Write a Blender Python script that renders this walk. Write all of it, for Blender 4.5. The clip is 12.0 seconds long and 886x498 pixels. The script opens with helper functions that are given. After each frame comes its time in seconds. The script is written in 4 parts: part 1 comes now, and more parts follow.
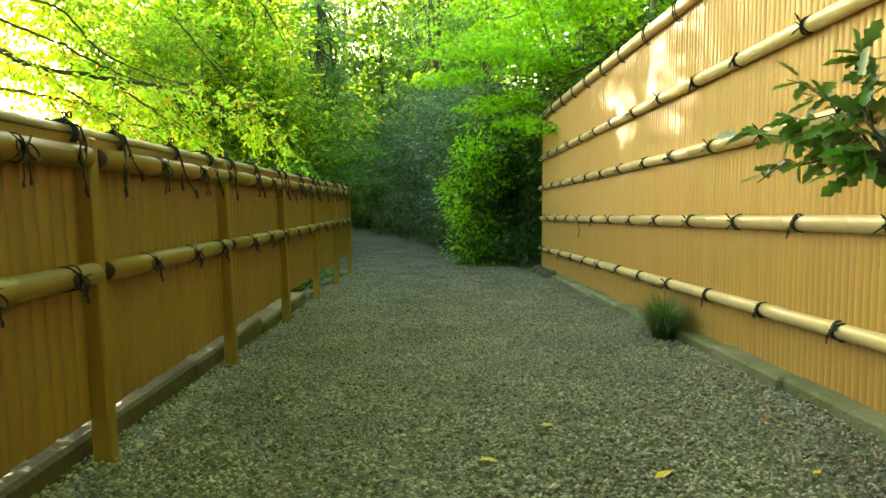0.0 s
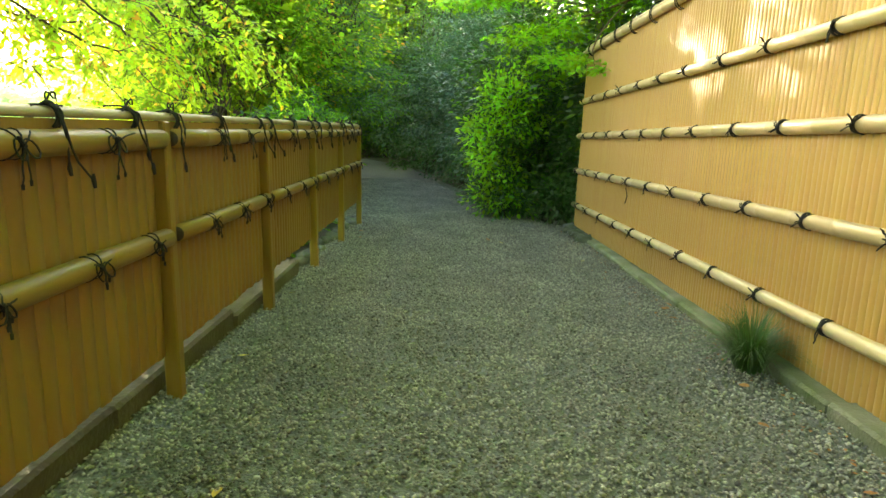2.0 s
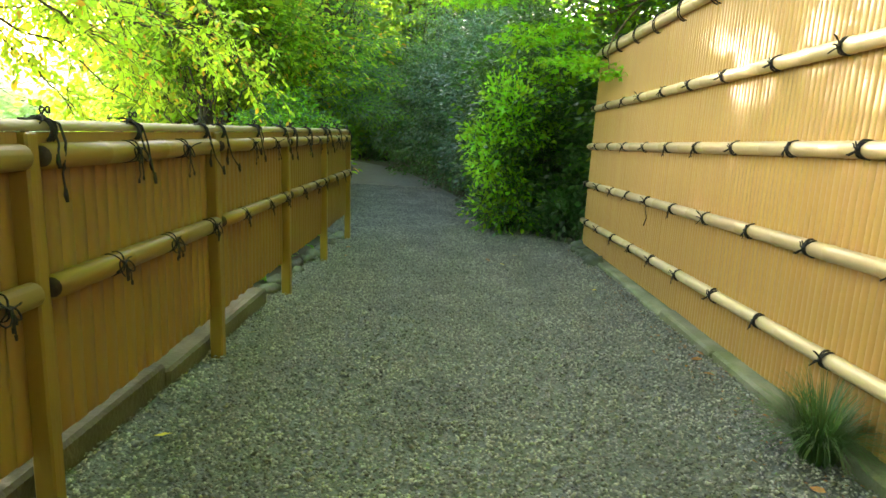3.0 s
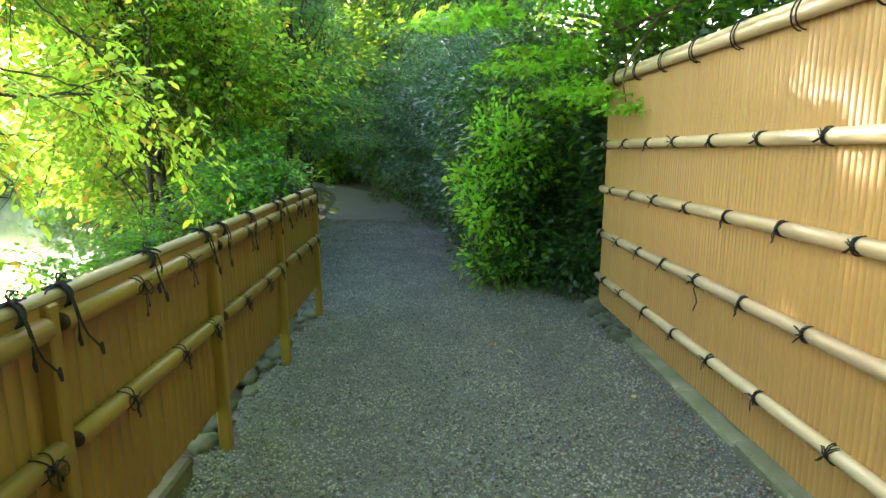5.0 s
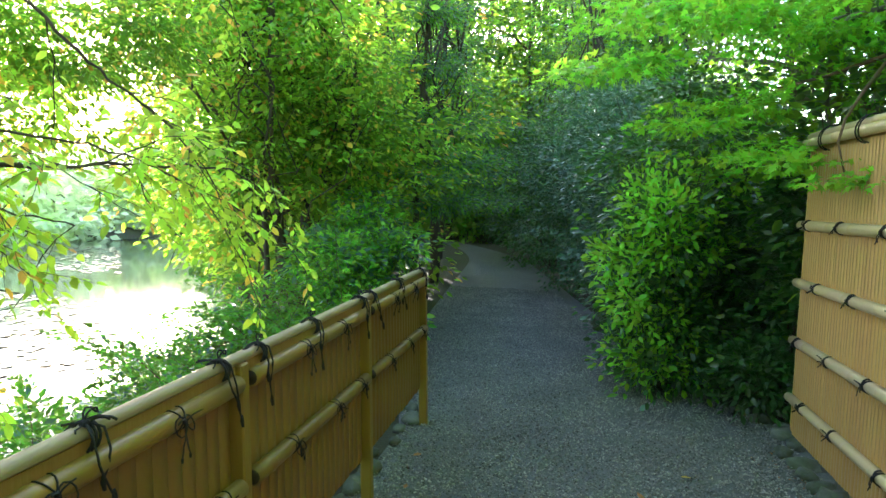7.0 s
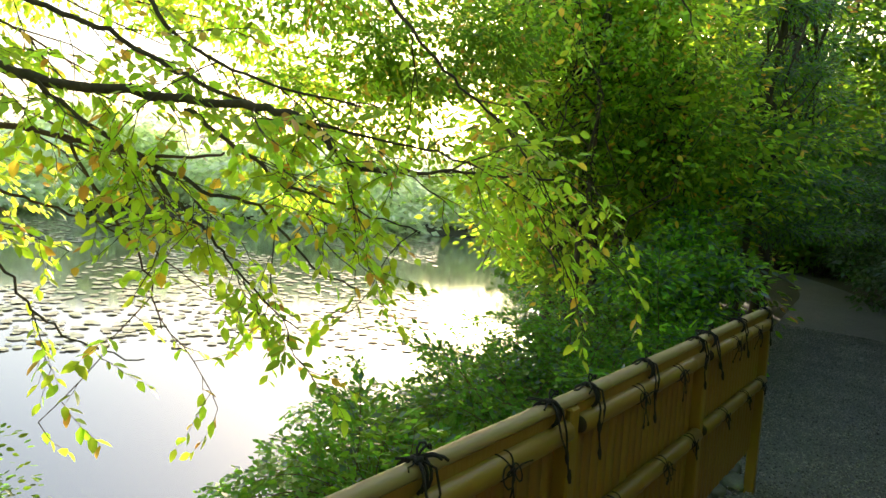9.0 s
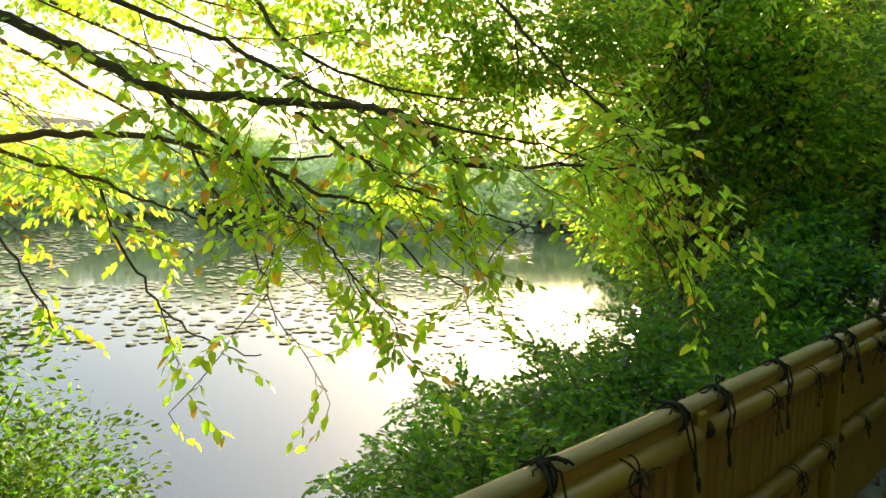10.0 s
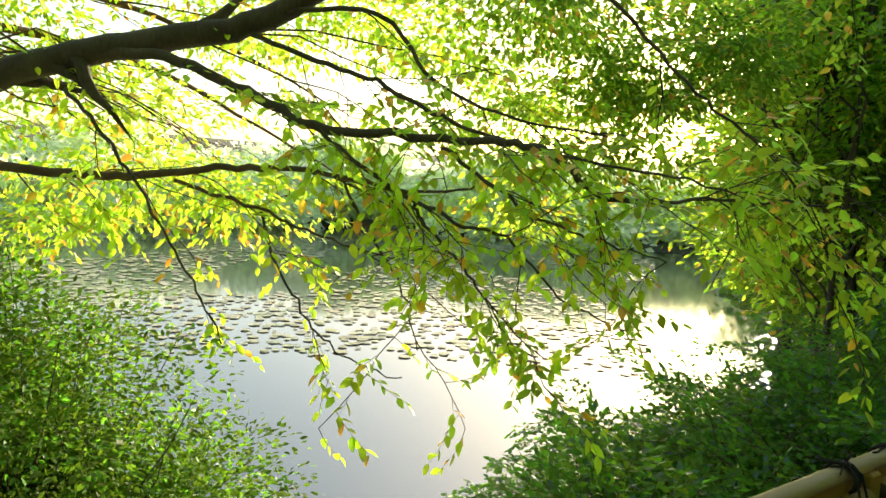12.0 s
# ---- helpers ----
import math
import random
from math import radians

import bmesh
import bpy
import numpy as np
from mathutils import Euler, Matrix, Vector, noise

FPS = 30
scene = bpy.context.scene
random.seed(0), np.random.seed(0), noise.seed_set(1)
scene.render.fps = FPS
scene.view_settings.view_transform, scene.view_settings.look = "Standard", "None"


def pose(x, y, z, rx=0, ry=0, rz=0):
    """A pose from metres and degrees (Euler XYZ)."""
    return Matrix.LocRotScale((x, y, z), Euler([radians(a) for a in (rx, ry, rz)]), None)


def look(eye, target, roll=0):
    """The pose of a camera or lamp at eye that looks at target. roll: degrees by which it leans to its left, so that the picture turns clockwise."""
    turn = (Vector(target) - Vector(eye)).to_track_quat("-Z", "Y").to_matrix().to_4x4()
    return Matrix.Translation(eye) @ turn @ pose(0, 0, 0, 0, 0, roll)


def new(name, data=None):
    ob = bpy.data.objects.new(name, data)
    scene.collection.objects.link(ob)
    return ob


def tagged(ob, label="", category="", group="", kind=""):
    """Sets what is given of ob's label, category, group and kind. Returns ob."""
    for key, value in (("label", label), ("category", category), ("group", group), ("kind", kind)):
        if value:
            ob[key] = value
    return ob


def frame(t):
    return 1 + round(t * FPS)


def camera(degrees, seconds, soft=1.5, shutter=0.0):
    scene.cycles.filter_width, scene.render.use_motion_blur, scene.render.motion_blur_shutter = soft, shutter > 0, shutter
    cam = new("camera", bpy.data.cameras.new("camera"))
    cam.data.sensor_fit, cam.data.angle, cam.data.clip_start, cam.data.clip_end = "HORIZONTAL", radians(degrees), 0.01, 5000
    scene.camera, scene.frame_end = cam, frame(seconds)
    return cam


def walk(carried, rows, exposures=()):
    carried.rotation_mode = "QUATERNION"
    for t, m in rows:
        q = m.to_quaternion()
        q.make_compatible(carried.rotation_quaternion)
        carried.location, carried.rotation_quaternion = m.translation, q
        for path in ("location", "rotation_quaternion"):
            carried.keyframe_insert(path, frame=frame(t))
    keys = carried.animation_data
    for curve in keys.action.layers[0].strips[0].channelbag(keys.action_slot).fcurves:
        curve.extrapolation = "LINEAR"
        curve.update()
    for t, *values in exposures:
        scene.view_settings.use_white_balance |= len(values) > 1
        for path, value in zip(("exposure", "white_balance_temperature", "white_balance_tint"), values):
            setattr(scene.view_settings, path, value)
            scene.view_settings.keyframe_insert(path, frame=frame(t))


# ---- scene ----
cam = camera(69.2, 12.0)
PATH = [
    (0, (-0.165, -0.081, 0.871), (-0.113, 1.913, 0.731), -0.2),
    (0.5, (-0.209, 0.095, 1.005), (-0.087, 2.071, 0.726), 0.9),
    (1, (-0.203, 0.325, 1.052), (-0.11, 2.294, 0.717), 2.3),
    (1.5, (-0.182, 0.617, 1.066), (-0.178, 2.582, 0.695), 2.4),
    (2, (-0.184, 0.947, 1.101), (-0.179, 2.914, 0.735), 2.6),
    (2.5, (-0.168, 1.3, 1.119), (-0.144, 3.265, 0.748), 3.2),
    (3, (-0.125, 1.665, 1.152), (-0.126, 3.633, 0.794), 3.6),
    (3.2, (-0.122, 1.814, 1.183), (-0.124, 3.783, 0.837), 3.7),
    (4.8, (-0.149, 2.832, 1.522), (-0.112, 4.797, 1.15), 0.9),
    (5, (-0.148, 2.95, 1.554), (-0.119, 4.921, 1.217), 0.6),
    (5.5, (-0.129, 3.27, 1.619), (-0.188, 5.251, 1.354), 0.8),
    (6, (-0.147, 3.595, 1.662), (-0.193, 5.586, 1.481), 0.2),
    (6.5, (-0.104, 3.852, 1.687), (-0.274, 5.839, 1.535), 0.5),
    (7, (-0.12, 4.087, 1.693), (-0.523, 6.038, 1.516), 1.5),
    (7.5, (-0.288, 4.302, 1.699), (-0.934, 6.187, 1.53), 1.2),
    (7.7, (-0.331, 4.32, 1.713), (-1.108, 6.155, 1.549), 2.0),
    (9.3, (-0.43, 4.331, 1.717), (-1.719, 5.845, 1.504), 4.0),
    (9.5, (-0.447, 4.348, 1.707), (-1.785, 5.818, 1.485), 3.2),
    (10, (-0.482, 4.321, 1.706), (-1.916, 5.696, 1.479), 3.1),
    (10.5, (-0.498, 4.273, 1.718), (-1.976, 5.601, 1.494), 3.2),
    (11, (-0.522, 4.216, 1.752), (-2.058, 5.476, 1.526), 3.1),
    (11.5, (-0.512, 4.224, 1.746), (-2.148, 5.357, 1.551), 3.1),
    (12, (-0.513, 4.194, 1.774), (-2.17, 5.297, 1.576), 3.4),
]
EXPOSURES = [(0, 3.15, 7900, 3), (3.0, 3.4, 6900, 16), (5.0, 3.25, 6100, 22), (6.0, 3.05, 6000, 19), (7.0, 2.95, 5600, 18), (7.7, 2.55, 5500, 18), (9.5, 1.6, 7000, 15), (12.0, 1.4, 6900, 9)]
walk(cam, [(t, look(eye, target, roll)) for t, eye, target, roll in PATH], EXPOSURES)

# ---- world and sun: low morning sun beyond the pond, ahead and to the left of the path ----
SUN_AZ, SUN_EL = radians(28.5), radians(14.5)
SUN = Vector((-math.sin(SUN_AZ) * math.cos(SUN_EL), math.cos(SUN_AZ) * math.cos(SUN_EL), math.sin(SUN_EL)))
world = bpy.data.worlds.new("sky")
scene.world = world
world.use_nodes = True
sky = world.node_tree.nodes.new("ShaderNodeTexSky")
sky.sky_type, sky.sun_disc = "NISHITA", False
sky.sun_elevation, sky.sun_rotation = SUN_EL, -SUN_AZ
sky.air_density, sky.dust_density = 1.2, 2.0
background = world.node_tree.nodes["Background"]
background.inputs["Strength"].default_value = 0.15
world.node_tree.links.new(sky.outputs[0], background.inputs["Color"])
sun = new("sun", bpy.data.lights.new("sun", "SUN"))
sun.data.energy, sun.data.angle, sun.data.color = 5.0, radians(0.55), (1.0, 0.88, 0.70)
sun.matrix_world = look(SUN * 60, (0, 0, 0))


# ---- materials ----
def material(name, base, rough=0.6, spread=0.25, scale=4.0, fine=60.0, bump=0.3, metal=0.0, second=None, per="", stretch=(1, 1, 1), through_light=None, gloss=0.5, dist=0.01):
    """A surface with two scales of variation; per: 'object' or 'island' varies pieces; through_light: colour seen against the light."""
    m = bpy.data.materials.new(name)
    m.use_nodes = True
    n, l = m.node_tree.nodes, m.node_tree.links
    b = n["Principled BSDF"]
    b.inputs["Roughness"].default_value, b.inputs["Metallic"].default_value = rough, metal
    b.inputs["Specular IOR Level"].default_value = gloss
    co = n.new("ShaderNodeTexCoord")
    mp = n.new("ShaderNodeMapping")
    mp.inputs["Scale"].default_value = stretch
    l.new(co.outputs["Object"], mp.inputs["Vector"])
    big, small = n.new("ShaderNodeTexNoise"), n.new("ShaderNodeTexNoise")
    big.inputs["Scale"].default_value, small.inputs["Scale"].default_value = scale, fine
    big.inputs["Detail"].default_value = 4
    for t in (big, small):
        l.new(mp.outputs["Vector"], t.inputs["Vector"])
    mix = n.new("ShaderNodeMix")
    mix.data_type = "RGBA"
    second = second or tuple(c * (1 - spread) for c in base)
    mix.inputs["A"].default_value, mix.inputs["B"].default_value = (*second, 1), (*base, 1)
    ramp = n.new("ShaderNodeMapRange")
    ramp.inputs["From Min"].default_value, ramp.inputs["From Max"].default_value = 0.35, 0.65
    l.new(big.outputs["Fac"], ramp.inputs["Value"])
    l.new(ramp.outputs["Result"], mix.inputs["Factor"])
    hsv = n.new("ShaderNodeHueSaturation")
    l.new(mix.outputs["Result"], hsv.inputs["Color"])
    val = n.new("ShaderNodeMapRange")
    val.inputs["To Min"].default_value, val.inputs["To Max"].default_value = 1 - spread, 1 + spread * 0.6
    if per:
        src = n.new("ShaderNodeObjectInfo" if per == "object" else "ShaderNodeNewGeometry")
        rnd = src.outputs["Random" if per == "object" else "Random Per Island"]
        add = n.new("ShaderNodeMath")
        add.operation = "MULTIPLY_ADD"
        add.inputs[1].default_value = 0.4
        l.new(small.outputs["Fac"], add.inputs[0])
        l.new(rnd, add.inputs[2])
        val.inputs["From Max"].default_value = 1.4
        l.new(add.outputs[0], val.inputs["Value"])
        hue = n.new("ShaderNodeMapRange")
        hue.inputs["To Min"].default_value, hue.inputs["To Max"].default_value = 0.496, 0.504
        if through_light:
            hue.inputs["To Min"].default_value, hue.inputs["To Max"].default_value = 0.47, 0.515
        l.new(rnd, hue.inputs["Value"])
        l.new(hue.outputs["Result"], hsv.inputs["Hue"])
    else:
        l.new(small.outputs["Fac"], val.inputs["Value"])
    l.new(val.outputs["Result"], hsv.inputs["Value"])
    l.new(hsv.outputs["Color"], b.inputs["Base Color"])
    if bump:
        bp = n.new("ShaderNodeBump")
        bp.inputs["Strength"].default_value, bp.inputs["Distance"].default_value = bump, dist
        l.new(small.outputs["Fac"], bp.inputs["Height"])
        l.new(bp.outputs["Normal"], b.inputs["Normal"])
    if through_light:
        tr = n.new("ShaderNodeBsdfTranslucent")
        hs2 = n.new("ShaderNodeHueSaturation")
        hs2.inputs["Color"].default_value = (*through_light, 1)
        l.new(hue.outputs["Result"], hs2.inputs["Hue"])
        l.new(val.outputs["Result"], hs2.inputs["Value"])
        l.new(hs2.outputs["Color"], tr.inputs["Color"])
        sh = n.new("ShaderNodeAddShader")
        l.new(b.outputs["BSDF"], sh.inputs[0])
        l.new(tr.outputs["BSDF"], sh.inputs[1])
        l.new(sh.outputs[0], n["Material Output"].inputs["Surface"])
    return m


BAMBOO_WALL = material("pale_split_bamboo", (0.49, 0.278, 0.085), 0.42, 0.05, 1.2, 26, 0.15, second=(0.45, 0.245, 0.068), per="object", stretch=(1, 1, 0.15))
BAMBOO_POLE = material("weathered_bamboo_pole", (0.57, 0.43, 0.245), 0.33, 0.2, 2.2, 40, 0.15, second=(0.50, 0.36, 0.185), per="object", stretch=(1, 0.2, 1))
BAMBOO_RAIL = material("ochre_bamboo_rail", (0.24, 0.145, 0.026), 0.45, 0.2, 2.5, 35, 0.15, second=(0.24, 0.135, 0.018), per="object", stretch=(1, 0.25, 1))
PLANK = material("ochre_fence_board", (0.265, 0.142, 0.029), 0.65, 0.07, 2.0, 45, 0.2, second=(0.235, 0.121, 0.023), per="object", stretch=(1.5, 1.5, 0.12))
POST = material("ochre_fence_post", (0.27, 0.165, 0.02), 0.5, 0.18, 3.0, 50, 0.2, second=(0.25, 0.14, 0.016), per="object", stretch=(1.5, 1.5, 0.15))
CAP = material("bleached_bamboo_cap", (0.31, 0.225, 0.11), 0.5, 0.25, 3.0, 50, 0.2, second=(0.38, 0.28, 0.12), per="object", stretch=(1, 0.2, 1))
HOLLOW_SHADE = material("bamboo_hollow_shade", (0.05, 0.03, 0.015), 0.8, 0.3)
CORD = material("black_palm_cord", (0.018, 0.016, 0.014), 0.85, 0.4, 40, 300, 0.6)
GRAVEL = material("grey_gravel_bed", (0.185, 0.185, 0.172), 0.9, 0.6, 1.3, 75, 1.0, second=(0.165, 0.162, 0.155), dist=0.02)
STONE_CHIP = material("gravel_chip", (0.37, 0.35, 0.30), 0.8, 0.9, 2.0, 60, 0.2, second=(0.25, 0.235, 0.21), per="island")
KERB = material("mossy_kerb_stone", (0.24, 0.235, 0.155), 0.9, 0.4, 4.0, 60, 0.9, second=(0.13, 0.145, 0.065), per="object")
FOOTING = material("dark_damp_footing_stone", (0.13, 0.115, 0.075), 0.9, 0.4, 3.0, 45, 0.9, second=(0.07, 0.06, 0.03), per="object")
ROCK = material("grey_green_rock", (0.15, 0.155, 0.12), 0.9, 0.4, 5.0, 40, 0.9, second=(0.07, 0.085, 0.04), per="object")
SOIL = material("leafy_soil", (0.07, 0.055, 0.03), 0.95, 0.4, 1.5, 40, 0.8, second=(0.05, 0.06, 0.02))
BARK = material("dark_bark", (0.06, 0.045, 0.03), 0.9, 0.4, 6, 60, 0.8, second=(0.10, 0.08, 0.055), stretch=(1, 1, 0.4))
BARK_WARM = material("red_brown_twig_bark", (0.16, 0.09, 0.05), 0.85, 0.35, 6, 60, 0.7)
BARK_PALE = material("pale_grey_bark", (0.25, 0.22, 0.17), 0.85, 0.35, 5, 50, 0.6)
LEAF_CHERRY = material("cherry_leaf", (0.10, 0.17, 0.015), 0.5, 0.35, 3, 60, 0.0, per="island", through_light=(0.42, 0.64, 0.04), gloss=0.15)
LEAF_YELLOW = material("yellowed_leaf", (0.42, 0.28, 0.03), 0.5, 0.3, 3, 60, 0.0, per="island", through_light=(0.55, 0.36, 0.04), gloss=0.3)
LEAF_MAPLE = material("maple_leaf", (0.13, 0.29, 0.018), 0.55, 0.35, 3, 60, 0.0, per="island", through_light=(0.22, 0.46, 0.02), gloss=0.15)
LEAF_GLOSSY = material("glossy_evergreen_leaf", (0.036, 0.095, 0.018), 0.34, 0.4, 3, 60, 0.0, per="island", through_light=(0.03, 0.09, 0.01), gloss=0.6)
LEAF_BLUE = material("bluish_evergreen_leaf", (0.062, 0.12, 0.08), 0.3, 0.4, 3, 60, 0.0, per="island", through_light=(0.04, 0.10, 0.035), gloss=0.4)
LEAF_SHRUB = material("shrub_leaf", (0.06, 0.15, 0.02), 0.5, 0.4, 3, 60, 0.0, per="island", through_light=(0.14, 0.34, 0.02), gloss=0.15)
LEAF_FRESH = material("fresh_evergreen_leaf", (0.17, 0.36, 0.035), 0.45, 0.35, 3, 60, 0.0, per="island", through_light=(0.28, 0.55, 0.025), gloss=0.3)
LEAF_BANK = material("bank_shrub_leaf", (0.06, 0.11, 0.012), 0.55, 0.4, 3, 60, 0.0, per="island", through_light=(0.08, 0.16, 0.01), gloss=0.12)
LEAF_FERN = material("feathery_leaf", (0.075, 0.18, 0.022), 0.6, 0.4, 3, 60, 0.0, per="island", through_light=(0.07, 0.20, 0.012), gloss=0.12)
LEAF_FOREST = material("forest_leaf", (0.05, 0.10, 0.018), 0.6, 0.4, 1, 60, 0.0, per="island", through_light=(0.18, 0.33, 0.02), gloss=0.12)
# far leaves are paled: the haze over the pond is in their colour
LEAF_HAZED = material("hazed_far_shore_leaf", (0.32, 0.37, 0.22), 0.6, 0.4, 0.3, 60, 0.0, per="island", through_light=(0.66, 0.72, 0.52), gloss=0.2)
GRASS = material("dark_grass_blade", (0.04, 0.09, 0.03), 0.5, 0.4, 3, 60, 0.0, per="island", through_light=(0.05, 0.11, 0.02))
FALLEN = material("fallen_yellow_leaf", (0.62, 0.42, 0.03), 0.5, 0.3, 8, 60, 0.0, per="object")
FALLEN_BROWN = material("fallen_brown_leaf", (0.38, 0.16, 0.04), 0.6, 0.4, 8, 60, 0.0, per="island")
# pad colours are lightened to carry the sky's glare on them
LILY = material("glare_paled_lily_pad", (0.36, 0.38, 0.18), 0.28, 0.4, 1, 60, 0.0, second=(0.42, 0.34, 0.18), per="island")

WATER = bpy.data.materials.new("still_pond_water")
WATER.use_nodes = True
wn, wl = WATER.node_tree.nodes, WATER.node_tree.links
wb = wn["Principled BSDF"]
wb.inputs["Base Color"].default_value, wb.inputs["Roughness"].default_value = (0.05, 0.055, 0.045, 1), 0.07
wb.inputs["IOR"].default_value, wb.inputs["Specular IOR Level"].default_value = 1.9, 1.0
wt, wbump = wn.new("ShaderNodeTexNoise"), wn.new("ShaderNodeBump")
wt.inputs["Scale"].default_value, wbump.inputs["Strength"].default_value, wbump.inputs["Distance"].default_value = 2.5, 0.4, 0.06
wl.new(wt.outputs["Fac"], wbump.inputs["Height"])
wl.new(wbump.outputs["Normal"], wb.inputs["Normal"])


# ---- mesh helpers ----
class Geo:
    """Collects vertices and faces of one mesh."""

    def __init__(self):
        self.v, self.f = [], []

    def tube(self, pts, radii, sides=6, caps=True, squash=1.0):
        pts = [Vector(p) for p in pts]
        base, side = len(self.v), None
        for i, p in enumerate(pts):
            d = (pts[min(i + 1, len(pts) - 1)] - pts[max(i - 1, 0)]).normalized()
            ref = side if side else (Vector((0, 0, 1)) if abs(d.z) < 0.9 else Vector((1, 0, 0)))
            up = (ref - d * ref.dot(d)).normalized()
            side, out = up, d.cross(up)
            r = radii[i] if not isinstance(radii, (int, float)) else radii
            for k in range(sides):
                a = 2 * math.pi * k / sides
                self.v.append(p + (up * math.cos(a) + out * math.sin(a) * squash) * r)
        for i in range(len(pts) - 1):
            for k in range(sides):
                a, b = base + i * sides + k, base + i * sides + (k + 1) % sides
                self.f.append((a, b, b + sides, a + sides))
        if caps:
            self.f.append(tuple(base + k for k in reversed(range(sides))))
            self.f.append(tuple(base + (len(pts) - 1) * sides + k for k in range(sides)))
        return self

    def box(self, x0, x1, y0, y1, z0, z1, bevel=0.0):
        bm = bmesh.new()
        bmesh.ops.create_cube(bm, size=1, matrix=Matrix.Translation(((x0 + x1) / 2, (y0 + y1) / 2, (z0 + z1) / 2)) @ Matrix.Diagonal((x1 - x0, y1 - y0, z1 - z0, 1)))
        if bevel:
            bmesh.ops.bevel(bm, geom=bm.edges[:], offset=bevel, segments=1, affect="EDGES")
        self.take(bm)
        return self

    def take(self, bm):
        base = len(self.v)
        bm.verts.index_update()
        self.v += [v.co.copy() for v in bm.verts]
        self.f += [tuple(base + v.index for v in f.verts) for f in bm.faces]
        bm.free()

    def mesh(self, name, mat, smooth=True):
        me = bpy.data.meshes.new(name)
        me.from_pydata([tuple(v) for v in self.v], [], self.f)
        me.materials.append(mat)
        if smooth:
            me.shade_smooth()
        return me


def part(name, data, parent, label="", m=None):
    ob = new(name, data)
    ob.parent = parent
    if m is not None:
        ob.matrix_basis = m
    return tagged(ob, label)


def thing(name, at, label, category, group="", kind=""):
    ob = new(name)
    ob.location = at
    ob.empty_display_size = 0.1
    return tagged(ob, label, category, group, kind)


def jitter_rock(rng, r, flat=0.7, detail=2):
    bm = bmesh.new()
    bmesh.ops.create_icosphere(bm, subdivisions=detail, radius=1)
    o = Vector(rng.uniform(-50, 50, 3))
    for v in bm.verts:
        k = 1 + 0.55 * noise.noise(v.co * 1.6 + o)
        v.co = Vector((v.co.x * r[0], v.co.y * r[1], v.co.z * r[2] * flat)) * k
    return bm


# leaf outlines: along x from the stalk, y across, z lift
OVAL = [(0, 0, 0), (0.3, 0.24, 0.05), (0.68, 0.2, 0.03), (1, 0, -0.06), (0.68, -0.2, 0.03), (0.3, -0.24, 0.05)]
OVAL_F = [(0, 3, 2, 1), (0, 5, 4, 3)]
NARROW = [(0, 0, 0), (0.4, 0.14, 0.03), (1, 0, -0.05), (0.4, -0.14, 0.03)]
NARROW_F = [(0, 2, 1), (0, 3, 2)]
BROAD = [(0, 0, 0), (0.45, 0.3, 0.05), (1, 0, -0.05), (0.45, -0.3, 0.05)]
STAR = [(0, 0, 0), (0.12, 0.45, 0), (0.33, 0.22, 0.02), (0.72, 0.5, -0.03), (0.52, 0.13, 0.02), (1, 0, -0.05),
        (0.52, -0.13, 0.02), (0.72, -0.5, -0.03), (0.33, -0.22, 0.02), (0.12, -0.45, 0)]
STAR_F = [(0, 2, 1), (0, 4, 3, 2), (0, 6, 5, 4), (0, 8, 7, 6), (0, 9, 8)]
HOLLY = [(0, 0, 0), (0.2, 0.2, 0.03), (0.32, 0.13, 0.03), (0.5, 0.26, 0.04), (0.62, 0.15, 0.03), (0.78, 0.2, 0.02), (1, 0, -0.06),
         (0.78, -0.2, 0.02), (0.62, -0.15, 0.03), (0.5, -0.26, 0.04), (0.32, -0.13, 0.03), (0.2, -0.2, 0.03)]
HOLLY_F = [(0, 6, 5, 4, 3, 2, 1), (0, 11, 10, 9, 8, 7, 6)]
SHAPES = {"oval": (OVAL, OVAL_F), "narrow": (NARROW, NARROW_F), "broad": (BROAD, NARROW_F), "star": (STAR, STAR_F), "holly": (HOLLY, HOLLY_F)}


